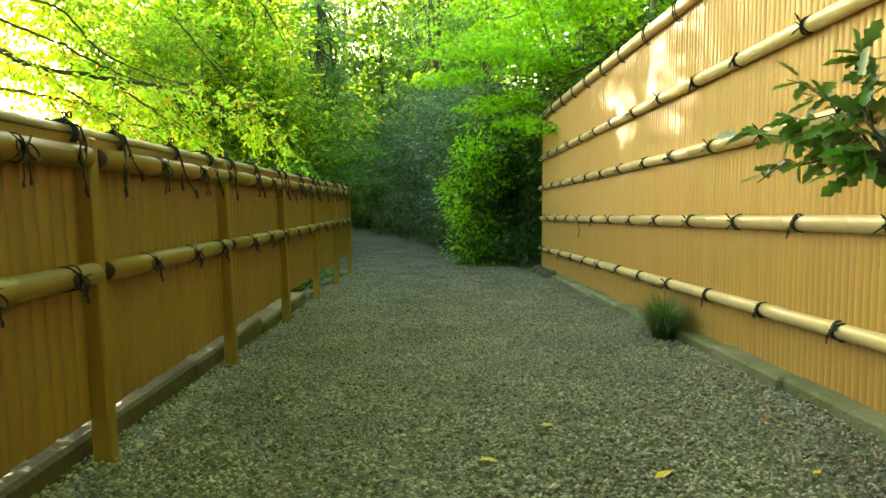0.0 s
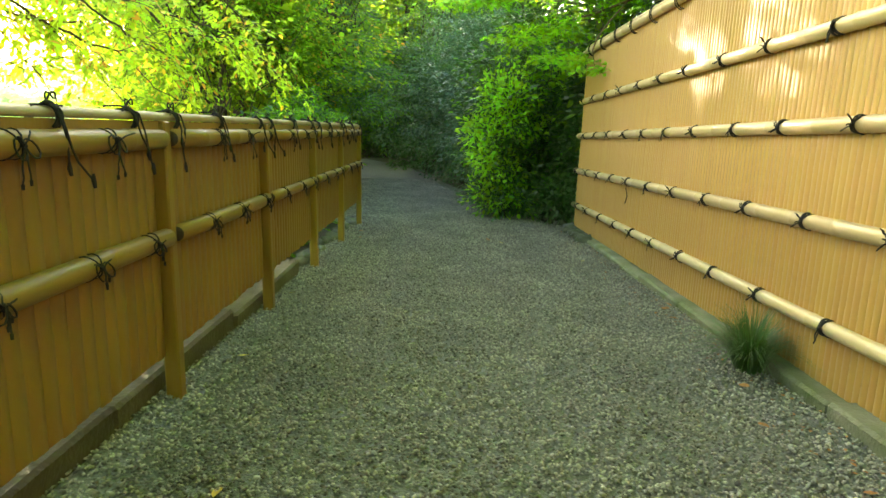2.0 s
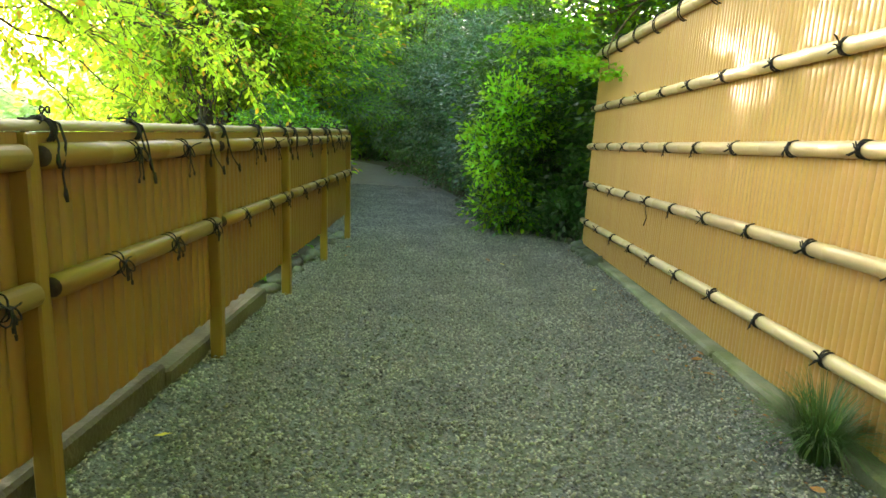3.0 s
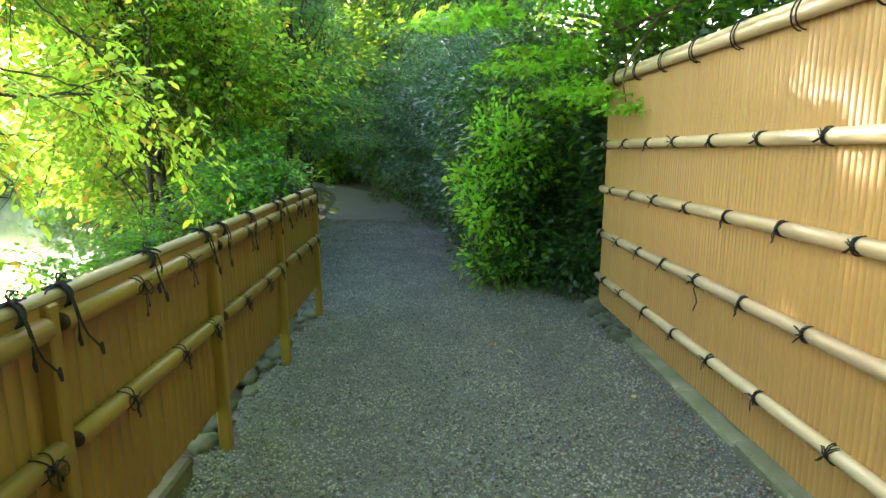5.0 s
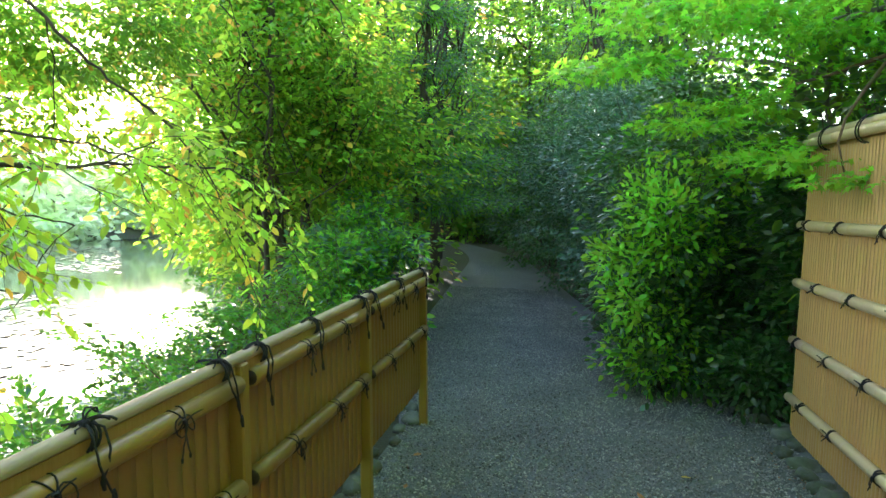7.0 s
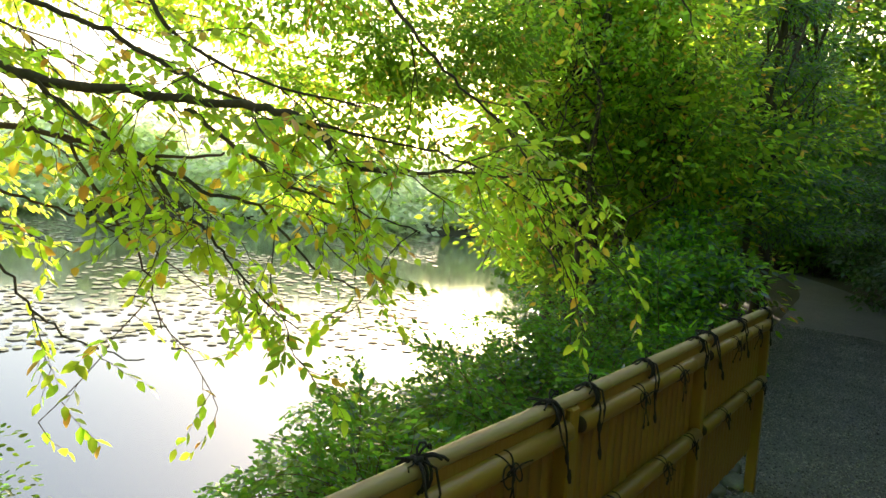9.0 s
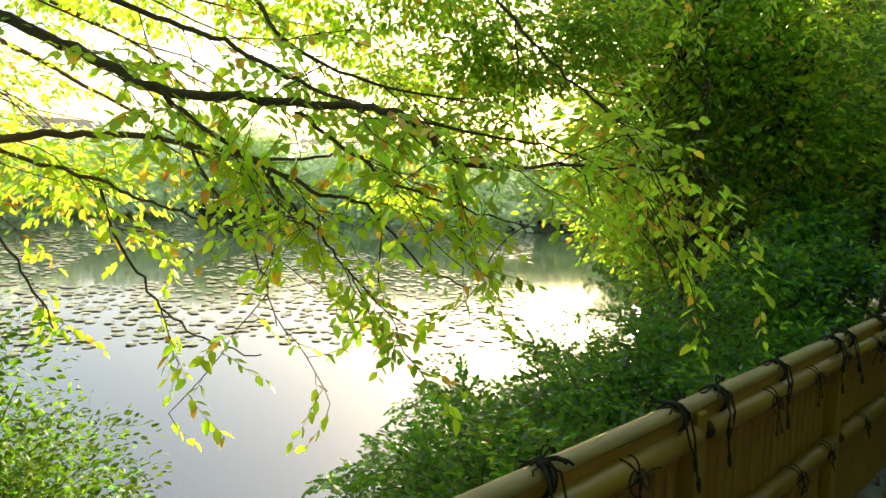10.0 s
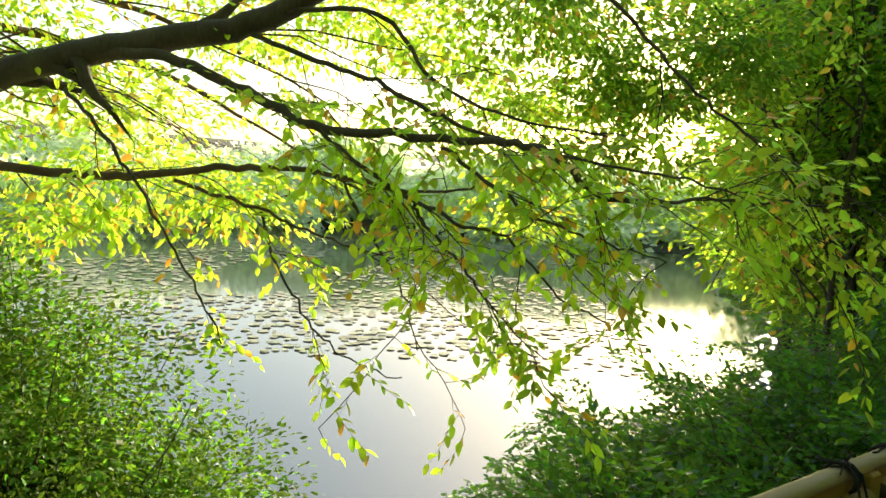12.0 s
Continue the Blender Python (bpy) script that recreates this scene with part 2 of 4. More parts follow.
def leaves(name, mats, pos, way, size, rng, shape="oval", tilt=0.6, shares=None):
    """One mesh of leaves at pos, pointing along way, faces up but for a random tilt. mats: one or more, in shares."""
    verts, faces = SHAPES[shape]
    pos, way = np.asarray(pos, float), np.asarray(way, float)
    n = len(pos)
    way = way / (np.linalg.norm(way, axis=1, keepdims=True) + 1e-9)
    up = np.array([0, 0, 1.0]) + rng.normal(0, tilt, (n, 3))
    side = np.cross(up, way)
    side /= np.linalg.norm(side, axis=1, keepdims=True) + 1e-9
    nor = np.cross(way, side)
    s = np.broadcast_to(size, (n,)) * rng.uniform(0.65, 1.25, n)
    shp = np.array(verts)
    co = pos[:, None, :] + s[:, None, None] * (shp[None, :, 0:1] * way[:, None] + shp[None, :, 1:2] * side[:, None] + shp[None, :, 2:3] * nor[:, None])
    k = len(verts)
    loops = np.concatenate([np.array(f) for f in faces])
    totals = np.array([len(f) for f in faces])
    me = bpy.data.meshes.new(name)
    me.vertices.add(n * k)
    me.vertices.foreach_set("co", co.reshape(-1).astype(np.float32))
    me.loops.add(n * len(loops))
    me.loops.foreach_set("vertex_index", (loops[None] + (np.arange(n) * k)[:, None]).reshape(-1).astype(np.int32))
    me.polygons.add(n * len(faces))
    tt = np.tile(totals, n)
    me.polygons.foreach_set("loop_start", (np.cumsum(tt) - tt).astype(np.int32))
    me.polygons.foreach_set("loop_total", tt.astype(np.int32))
    mats = mats if isinstance(mats, (list, tuple)) else [mats]
    for m in mats:
        me.materials.append(m)
    if len(mats) > 1:
        pick = rng.choice(len(mats), n, p=shares)
        me.polygons.foreach_set("material_index", np.repeat(pick, len(faces)).astype(np.int32))
    me.update(calc_edges=True)
    return me


def sprays(rng, blobs, count, per, reach, flat=0.45, shell=0.35, droop=0.25):
    """Leaf places and ways: count sprays over the blobs (x, y, z, rx, ry, rz), each a flattish fan of per leaves."""
    blobs = np.array(blobs, float)
    area = (blobs[:, 3] * blobs[:, 4] + blobs[:, 4] * blobs[:, 5] + blobs[:, 3] * blobs[:, 5])
    which = rng.choice(len(blobs), count, p=area / area.sum())
    d = rng.normal(0, 1, (count, 3))
    d /= np.linalg.norm(d, axis=1, keepdims=True)
    lump = np.array([noise.noise(Vector(v) * 2.2 + Vector((w * 7.1, 0, 0))) for v, w in zip(d, which)])
    r = (1 - shell * rng.random(count) ** 1.6) * (1 + 0.5 * lump)
    c = blobs[which, :3] + d * blobs[which, 3:] * r[:, None]
    fan = rng.normal(0, 1, (count, per, 3))
    fan /= np.linalg.norm(fan, axis=2, keepdims=True)
    fan[..., 2] *= flat
    step = fan * (reach * rng.random((count, per, 1)) ** 0.6)
    pos = c[:, None] + step
    pos[..., 2] -= droop * (np.linalg.norm(step[..., :2], axis=2) ** 2) / reach
    way = fan + 0.6 * d[:, None] + rng.normal(0, 0.25, fan.shape)
    way[..., 2] -= droop
    return pos.reshape(-1, 3), way.reshape(-1, 3)


def wander(rng, start, way, length, steps, bend=0.25, sag=0.0):
    p, d = Vector(start), Vector(way).normalized()
    pts = [p.copy()]
    for _ in range(steps):
        d = (d + Vector(rng.normal(0, bend, 3)) + Vector((0, 0, -sag))).normalized()
        p = p + d * (length / steps)
        pts.append(p.copy())
    return pts


def taper(r0, r1, n):
    return [r0 + (r1 - r0) * i / (n - 1) for i in range(n)]


# ---- ground, pond, banks ----
def along(y):
    """Where a planting station of the plan lies along the path."""
    return 3.36 + 1.216 * (y - 3.36)


def station(y):
    return 3.36 + (y - 3.36) / 1.216


def ground_z(x, y):
    """Height of the path's gravel."""
    return 0.02 - 0.02 * (min(max(y, 2.0), 9.8) - 3.0)


WATER_Z = -1.45


def land_z(x, y):
    edge = path_left(y) - 0.25
    z = ground_z(x, y)
    away = math.hypot(x + 0.6, y - 4.3)
    y = station(y)
    if x < edge:
        k = min((edge - x) / 3.2, 1.0)
        z -= 2.4 * k * k * (3 - 2 * k)
        # the bank bulges into the pond beyond the fence
        far = min(max((y - 10.5) / 5.0, 0.0), 1.0)
        keep = ground_z(x, y) - 0.4 * min((edge - x) / 6.0, 1.0) - (2.2 if x < -10 else 2.2 * max(0.0, (-6 - x) / 4.0) if x < -6 else 0.0)
        z = z * (1 - far) + keep * far
    if y > 24:
        z += min((y - 24) * 0.28, 5.0) * min(max((x + 12) / 8.0, 0.0), 1.0)
    if x > 2.5:
        z += min((x - 2.5) * 0.12, 1.2)
    if away > 40 and x < -6:
        z = max(z, WATER_Z - 0.1 + min((away - 40) * 0.12, 9.0))
    z += 1.9 * math.exp(-(x + 5.0) ** 2 / 1.9 - (y - 1.2) ** 2 / 4.5)
    return z + 0.03 * noise.noise(Vector((x, y, 0)) * 0.9) * (0 if -1.3 < x < 1.6 and y < 9 else 1)


def path_left(y):
    y = station(y)
    return -1.25 if y < 7.8 else -1.25 - 0.6 * (y - 7.8) if y < 8.8 else -1.85 - 0.1 * (y - 8.8) - max(0, y - 17) ** 2 * 0.05


def path_right(y):
    y = station(y)
    return 1.5 if y < 8.3 else 1.5 - 0.42 * (y - 8.3) if y < 11.5 else 0.156 - 0.26 * (y - 11.5) - max(0, y - 17) ** 2 * 0.05


def grid_sheet(name, xs, ys, zf, mat):
    v = [(x, y, zf(x, y)) for y in ys for x in xs]
    w = len(xs)
    f = [(j * w + i, j * w + i + 1, (j + 1) * w + i + 1, (j + 1) * w + i) for j in range(len(ys) - 1) for i in range(w - 1)]
    me = bpy.data.meshes.new(name)
    me.from_pydata(v, [], f)
    me.materials.append(mat)
    me.shade_smooth()
    return new(name, me)


def spread_axis(lo, hi, near_lo, near_hi, step):
    a = list(np.arange(near_lo, near_hi + 1e-6, step))
    s, v = step, near_hi
    while v < hi:
        s *= 1.35
        v += s
        a.append(v)
    s, v = step, near_lo
    while v > lo:
        s *= 1.35
        v -= s
        a.insert(0, v)
    return a


tagged(grid_sheet("ground", spread_axis(-900, 900, -14, 6, 0.4), spread_axis(-900, 900, -6, 26, 0.4), lambda x, y: land_z(x, y) - 0.04, SOIL),
       "dark leafy soil of the wooded banks", "ground", kind="structure")
rows = list(np.arange(-5, 29.01, 0.4))
me = bpy.data.meshes.new("path")
v, f, cols = [], [], 9
for y in rows:
    for i in range(cols):
        k = i / (cols - 1)
        x = path_left(y) - 0.1 + (path_right(y) - path_left(y) + 0.35) * k
        v.append((x, y, ground_z(x, y) - 0.008 + 0.008 * noise.noise(Vector((x, y, 3)))))
for j in range(len(rows) - 1):
    for i in range(cols - 1):
        a = j * cols + i
        f.append((a, a + 1, a + cols + 1, a + cols))
me.from_pydata(v, [], f)
me.materials.append(GRAVEL)
me.shade_smooth()
tagged(new("path", me), "grey gravel garden path between two bamboo fences", "path", kind="structure")
g = Geo()
g.v = [Vector((-400, -300, WATER_Z)), Vector((-2.6, -300, WATER_Z)), Vector((-2.6, 300, WATER_Z)), Vector((-400, 300, WATER_Z))]
g.f = [(0, 1, 2, 3)]
tagged(new("water", g.mesh("water", WATER)), "still pond water mirroring the bright sky", "pond", kind="structure")

# ---- tall bamboo fence beside the path ----
WX, WALL_Y0, WALL_Y1 = 1.535, -3.3, 9.26


def wall_drop(y):
    return -0.0185 * (y - 4.0)


rng = np.random.default_rng(11)
wall = thing("tall_bamboo_fence", (WX, 3.0, 0), "tall fence of pale split bamboo with five tied horizontal poles", "fence")
PITCH, WALL_TOP, WALL_FOOT = 0.0437, 2.15, 0.05


def strip_mesh(k):
    g, r = Geo(), PITCH * 0.52
    h = WALL_TOP - WALL_FOOT
    n1 = 0.2 + 0.17 * k
    zs = [0, n1, n1 + 0.012, n1 + 0.78, n1 + 0.792, h]
    for z in zs:
        w = r * (1.1 if z in (n1, n1 + 0.78) else 1.0)
        for a in range(5):
            t = math.pi * a / 4
            g.v.append(Vector((-math.sin(t) * w * 0.42, math.cos(t) * w, z)))
    for i in range(len(zs) - 1):
        for a in range(4):
            b = i * 5 + a
            g.f.append((b, b + 1, b + 6, b + 5))
    return g.mesh("bamboo_strip", BAMBOO_WALL)


strip_meshes = [strip_mesh(k) for k in range(5)]


def pole(g, x, y0, y1, zf, r, seg=0.42, rng=rng, sides=10):
    """A bamboo culm along y with swollen nodes."""
    ys, rr = [y0], [r]
    y = y0 + rng.uniform(0.1, seg)
    while y < y1 - 0.05:
        ys += [y - 0.012, y, y + 0.012]
        rr += [r, r * 1.09, r]
        y += seg * rng.uniform(0.8, 1.1)
    ys.append(y1)
    rr.append(r * 0.97)
    g.tube([(x, yy, zf(yy)) for yy in ys], rr, sides)


RAILS = [(0.325, 0.034), (0.757, 0.036), (1.19, 0.036), (1.614, 0.036)]
for z0, r in RAILS:
    for a, b in ((WALL_Y0, 1.9), (1.905, WALL_Y1 - 0.01)):
        g = Geo()
        pole(g, -0.035, a - 3.0, b - 3.0, lambda yy: z0 + wall_drop(yy + 3.0), r)
        part("rail", g.mesh("rail", BAMBOO_POLE), wall, "pale round bamboo rail")
for dx, dz, r in ((-0.035, -0.012, 0.034), (0.035, -0.012, 0.03), (0.0, 0.034, 0.036)):
    g = Geo()
    pole(g, dx, WALL_Y0 - 3.0, WALL_Y1 - 3.0, lambda yy: WALL_TOP + dz + wall_drop(yy + 3.0) * 0.3, r)
    part("cap_pole", g.mesh("cap_pole", BAMBOO_POLE), wall, "bamboo coping pole")


def cord(g, pts, r=0.0033, sides=5):
    g.tube(pts, r, sides)


def wall_tie_mesh(seed):
    q = np.random.default_rng(seed)
    g = Geo()
    for dy in (-0.006, 0.006):
        cord(g, [(-0.043 * math.cos(a) - 0.0, dy + 0.018 * math.sin(a), 0.042 * math.sin(a)) for a in np.linspace(-1.7, 1.7, 9)])
        cord(g, [(-0.043 * math.cos(a) - 0.002, dy - 0.018 * math.sin(a), 0.042 * math.sin(a)) for a in np.linspace(-1.7, 1.7, 9)])
    bm = jitter_rock(q, (0.012, 0.014, 0.013), 1.0, 1)
    bmesh.ops.translate(bm, vec=(-0.046, 0, 0.0), verts=bm.verts)
    g.take(bm)
    for k in range(4):
        up = 1 if k < 2 else -1
        w = Vector((-0.3, q.uniform(-1, 1), up * q.uniform(0.5, 1.2)))
        cord(g, wander(q, (-0.047, 0, 0), w, q.uniform(0.04, 0.085), 4, 0.3, 0.12), 0.0035)
    return g.mesh("tie", CORD)


tie_meshes = [wall_tie_mesh(s) for s in range(5)]
TIES = {0.325: (8.93, 0.592), 0.757: (9.13, 0.582), 1.19: (8.80, 0.575), 1.614: (9.06, 0.575)}
for z0, (first, gap) in TIES.items():
    y = first
    while y > WALL_Y0 + 0.2:
        part("tie", tie_meshes[rng.integers(5)], wall, m=pose(-0.035, y - 3.0 + rng.uniform(-0.03, 0.03), z0 + wall_drop(y), rng.uniform(-15, 15)) @ Matrix.Scale(0.9, 4))
        y -= gap
g = Geo()
cord(g, [(-0.05, 0.0, -0.02), (-0.055, 0.02, -0.06), (-0.05, -0.01, -0.10), (-0.05, -0.03, -0.13), (-0.048, 0.0, -0.16), (-0.05, 0.02, -0.20)], 0.004)
part("loose_end", g.mesh("loose_end", CORD), wall, "loose curling cord end", pose(0, 6.83 - 3.0, 0.757 + wall_drop(6.83)))
g = Geo()
for dy in (-0.02, 0.02):
    cord(g, [(-0.078 * math.cos(a), dy - 0.03 * math.sin(a), 0.082 * math.sin(a)) for a in np.linspace(-1.9, 2.4, 14)], 0.0045)
lash = g.mesh("lashing", CORD)
y = 8.85
while y > WALL_Y0 + 0.2:
    part("lashing", lash, wall, m=pose(0, y - 3.0 + rng.uniform(-0.04, 0.04), WALL_TOP + wall_drop(y) * 0.3, 0))
    y -= 0.58
g = Geo().box(0.006, 0.03, WALL_Y0 - 3.0, WALL_Y1 - 3.0, WALL_FOOT + 0.02, WALL_TOP - 0.03)
part("backing", g.mesh("backing", BAMBOO_WALL, False), wall, "bamboo lath backing")

# kerb stones along the foot of the tall fence
kerb = thing("kerb", (WX, 3.0, 0), "low mossy stone kerb under the tall bamboo fence", "kerb", kind="structure")
y = WALL_Y0
while y < 8.1:
    ln = rng.uniform(0.7, 1.1)
    g = Geo().box(-0.11 + rng.uniform(-0.008, 0.008), 0.12, y - 3.0, min(y + ln, 8.2) - 3.006, -0.25, 0.07 - 0.025 * (y - 3.0) + rng.uniform(-0.008, 0.008), 0.015)
    part("kerb_stone", g.mesh("kerb_stone", KERB, False), kerb)
    y += ln

# ---- low bamboo fence on the pond side ----
FX, STEP, FENCE_TOP = -1.22, 1.36, 1.09
fence = thing("low_bamboo_fence", (FX, 3.36, 0), "low ochre bamboo and board fence with black cord knots", "fence")
OY = 3.36
fence.rotation_euler, fence.location.x = (0, radians(-1.8), 0), FX + 0.006


def post_mesh():
    g = Geo().box(-0.032, 0.03, -0.027, 0.027, -0.3, FENCE_TOP - 0.005, 0.006)
    return g.mesh("post", POST, False)


post_me = post_mesh()
FIRST, LAST = -4, 4
for n in range(FIRST, LAST + 1):
    part("post", post_me, fence, "square ochre wooden post", pose(0.0, STEP * n, 0.0))


def board_mesh(w, h, k):
    q = np.random.default_rng(k)
    g = Geo()
    prof = [(-w / 2, 0.0), (-w / 2 + 0.0015, 0.003), (0, 0.0036), (w / 2 - 0.0015, 0.003), (w / 2, 0.0)]
    nz = q.uniform(0.2, 0.6)
    for z in (0, nz, nz + 0.012, h):
        for yy, xx in prof:
            g.v.append(Vector((xx + (0.003 if z == nz else 0), yy, z)))
    for i in range(3):
        for a in range(4):
            b = i * 5 + a
            g.f.append((b, b + 1, b + 6, b + 5))
    return g.mesh("board", PLANK)


BOARD = (STEP - 0.07) / 19
FOOT = 0.19
board_meshes = [board_mesh(BOARD * 0.975, FENCE_TOP - 0.06 - FOOT, k) for k in range(4)]


def bow_mesh(seed, drop, out=0.05):
    """A cord knot on a rail 0.05 m thick: wraps, knot, loops and hanging ends."""
    q = np.random.default_rng(seed)
    g, r = Geo(), out + 0.004
    for s in (-1, 1):
        cord(g, [(r * math.cos(a), s * 0.03 * math.sin(a), r * math.sin(a)) for a in np.linspace(-1.9, 1.9, 10)], 0.0035)
    bm = jitter_rock(q, (0.010, 0.013, 0.014), 1.0, 1)
    bmesh.ops.translate(bm, vec=(r + 0.006, 0, 0), verts=bm.verts)
    g.take(bm)
    o = Vector((r + 0.01, 0, 0))
    for k in range(2):
        s = 1 if k else -1
        w, hgt = q.uniform(0.04, 0.075), q.uniform(0.03, 0.06)
        cord(g, [o + Vector((0.012 * math.sin(a), s * w * math.sin(a / 2) ** 2, -hgt * math.sin(a) * 0.7 - 0.02 * math.sin(a / 2))) for a in np.linspace(0, 2 * math.pi, 10)], 0.0032)
    for k in range(3 if drop < 0.12 else 2):
        L = drop * q.uniform(0.7, 1.2)
        pts = wander(q, o, (0.25, q.uniform(-0.7, 0.7), -1), L, 6, 0.16, 0.22)
        cord(g, pts, 0.0032)
        g.tube([pts[-1], pts[-1] + Vector((0, 0, -0.018))], [0.006, 0.005], 5)
    for s in (-1, 1):
        cord(g, wander(q, o, (0.2, s, 0.8), q.uniform(0.05, 0.09), 4, 0.2, 0.1), 0.0032)
    return g.mesh("knot", CORD)


def cap_knot_mesh(seed):
    """Frayed black cord tied over the coping: wraps, strands lying along it and a few hanging ends."""
    q = np.random.default_rng(seed)
    g = Geo()
    for s in (-0.012, 0.0, 0.014):
        cord(g, [(0.044 * math.cos(a), s + 0.012 * math.sin(a), 0.04 * math.sin(a)) for a in np.linspace(-0.7, 3.4, 12)], 0.0042)
    bm = jitter_rock(q, (0.013, 0.02, 0.012), 1.0, 1)
    bmesh.ops.translate(bm, vec=(0.012, 0, 0.042), verts=bm.verts)
    g.take(bm)
    o = Vector((0.01, 0, 0.046))
    for k in range(5):
        pts = wander(q, o, (q.normal(-0.15, 0.25), q.choice((-1, -1, 1)) * 1.0, 0.05), q.uniform(0.04, 0.1), 6, 0.25, 0.2)
        for t in pts:
            t.x = min(max(t.x, -0.045), 0.045)
            t.z = min(max(t.z, 0.037 - 9.0 * t.x * t.x), 0.05)
        cord(g, pts, q.uniform(0.0022, 0.0038), 4)
    w = q.uniform(0.03, 0.05)
    cord(g, [o + Vector((0.01 * math.sin(a), w * math.sin(a / 2) ** 2, 0.028 * abs(math.sin(a)))) for a in np.linspace(0, 2 * math.pi, 10)], 0.003)
    for k in range(int(q.integers(1, 4))):
        y0 = q.uniform(-0.03, 0.03)
        pts = [o, Vector((0.046, y0, 0.025)), Vector((0.062, y0, -0.03))]
        pts += wander(q, pts[-1], (0.03, q.uniform(-0.25, 0.25), -1), q.uniform(0.05, 0.2), 5, 0.14, 0.1)[1:]
        cord(g, pts, 0.0034)
        e = pts[-1]
        g.tube([e + Vector((0, 0, 0.02)), e, e + Vector((0.002, 0.002, -0.022))], [0.004, 0.0075, 0.005], 5)
    return g.mesh("bow", CORD)


mid_knots = [bow_mesh(20 + s, 0.07, 0.045) for s in range(4)]
top_knots = [bow_mesh(40 + s, 0.13, 0.045) for s in range(4)]
cap_knots = [cap_knot_mesh(60 + s) for s in range(5)]
rng = np.random.default_rng(5)
MID_Z, TOP_Z, RAIL_X = 0.655, 1.02, 0.018
for n in range(FIRST, LAST):
    y0 = STEP * n
    for k in range(19):
        part("board", board_meshes[rng.integers(4)], fence, m=pose(-0.02, y0 + 0.035 + BOARD * (k + 0.5), FOOT + rng.uniform(-0.006, 0.006), 0, 0, 0))
    # thin panel added behind the boards to stop light through their gaps
    g = Geo().box(-0.034, -0.0245, y0 + 0.03, y0 + STEP - 0.03, FOOT + 0.012, FENCE_TOP - 0.064)
    part("backing", g.mesh("backing", PLANK, False), fence)
    for z, name in ((MID_Z, "mid_rail"), (TOP_Z, "top_rail")):
        g = Geo()
        pole(g, RAIL_X, y0 + 0.05, y0 + STEP - 0.036, lambda yy: z, 0.036 if n < 1 else 0.033, 0.5, rng, 14)
        rail = part(name, g.mesh(name, BAMBOO_RAIL), fence, "thick ochre bamboo rail")
        # dark disc on the closed rail end: the culm's inner shade as colour
        g = Geo().tube([(RAIL_X, y0 + 0.0485, z), (RAIL_X, y0 + 0.056, z)], 0.029 if n < 1 else 0.027, 14)
        part("hollow_disc", g.mesh("hollow_disc", HOLLOW_SHADE), rail, "dark disc painting the shade inside the hollow bamboo end")
    for k, yy in enumerate((0.36, 0.8, 1.2)):
        part("knot", mid_knots[rng.integers(4)], fence, "black cord knot", pose(RAIL_X, y0 + yy + rng.uniform(-0.03, 0.03), MID_Z, 0, 0, 0) @ Matrix.Scale(0.76 if n < 1 else 0.7, 4))
    for k, yy in enumerate((0.5, 0.95)):
        part("knot", top_knots[rng.integers(4)], fence, "black cord knot", pose(RAIL_X, y0 + yy + rng.uniform(-0.03, 0.03), TOP_Z, 0, 0, 0) @ Matrix.Scale(0.76 if n < 1 else 0.7, 4))
    for k, yy in enumerate((0.18, 0.72, 1.14) if n == -1 else (0.1, 0.62, 1.24)):
        part("bow", cap_knots[rng.integers(5)], fence, "black cord bow with hanging ends", pose(-0.008, y0 + yy + rng.uniform(-0.04, 0.04), FENCE_TOP - 0.006, 0, 0, 0) @ Matrix.Scale(0.95, 4))
    g = Geo()
    g.box(-0.033, 0.012, y0 + 0.036, y0 + STEP - 0.036, FENCE_TOP - 0.06, FENCE_TOP - 0.006)
    part("batten", g.mesh("batten", PLANK, False), fence)
g = Geo()
pole(g, -0.008, STEP * FIRST - 0.05, STEP * LAST + 0.06, lambda yy: FENCE_TOP + 0.002, 0.026, 0.45, rng, 12)
for v in g.v:
    v.z = max(v.z, FENCE_TOP - 0.0032)
part("cap_pole", g.mesh("cap_pole", CAP), fence, "bleached half-bamboo coping")

footing = thing("footing_stones", (FX, 3.36, 0), "pale mossy stone footing under the low fence", "kerb", kind="structure")
y = -2.1
while y < 5.7:
    ln = rng.uniform(0.9, 1.6)
    g = Geo().box(-0.22, -0.055 + rng.uniform(-0.012, 0.006), y - OY, y + ln - OY - 0.006, -0.3, 0.15 - 0.018 * y + rng.uniform(-0.01, 0.01), 0.014)
    part("footing_stone", g.mesh("footing_stone", FOOTING, False), footing)
    y += ln
for k in range(14):
    g, s = Geo(), rng.uniform(0.04, 0.085)
    bm = jitter_rock(rng, (s, s * 1.4, s))
    g.take(bm)
    yy = 5.85 + k * 0.25
    tagged(new("edge_rock", g.mesh("edge_rock", ROCK)), "rough mossy rock edging the gravel", "rock", "rocks along the low fence").location = (FX - 0.13 + rng.uniform(-0.05, 0.05), yy, ground_z(0, yy) + 0.01)

# ---- rocks at the end of the tall fence and along the evergreen hedge ----
rng = np.random.default_rng(8)
for k in range(30):
    t = k / 29
    y = 8.1 + 5.6 * t
    x = (1.44 if y < 9.0 else path_right(y) + 0.02) + rng.uniform(-0.06, 0.05)
    s = rng.uniform(0.055, 0.105)
    g = Geo()
    g.take(jitter_rock(rng, (s, s * 1.2, s)))
    ob = tagged(new("edge_rock", g.mesh("edge_rock", ROCK)), "rough mossy rock at the path's edge", "rock", "rocks along the hedge")
    ob.location, ob.rotation_euler = (x, y, ground_z(x, y) + 0.02), (0, 0, rng.uniform(0, 6))


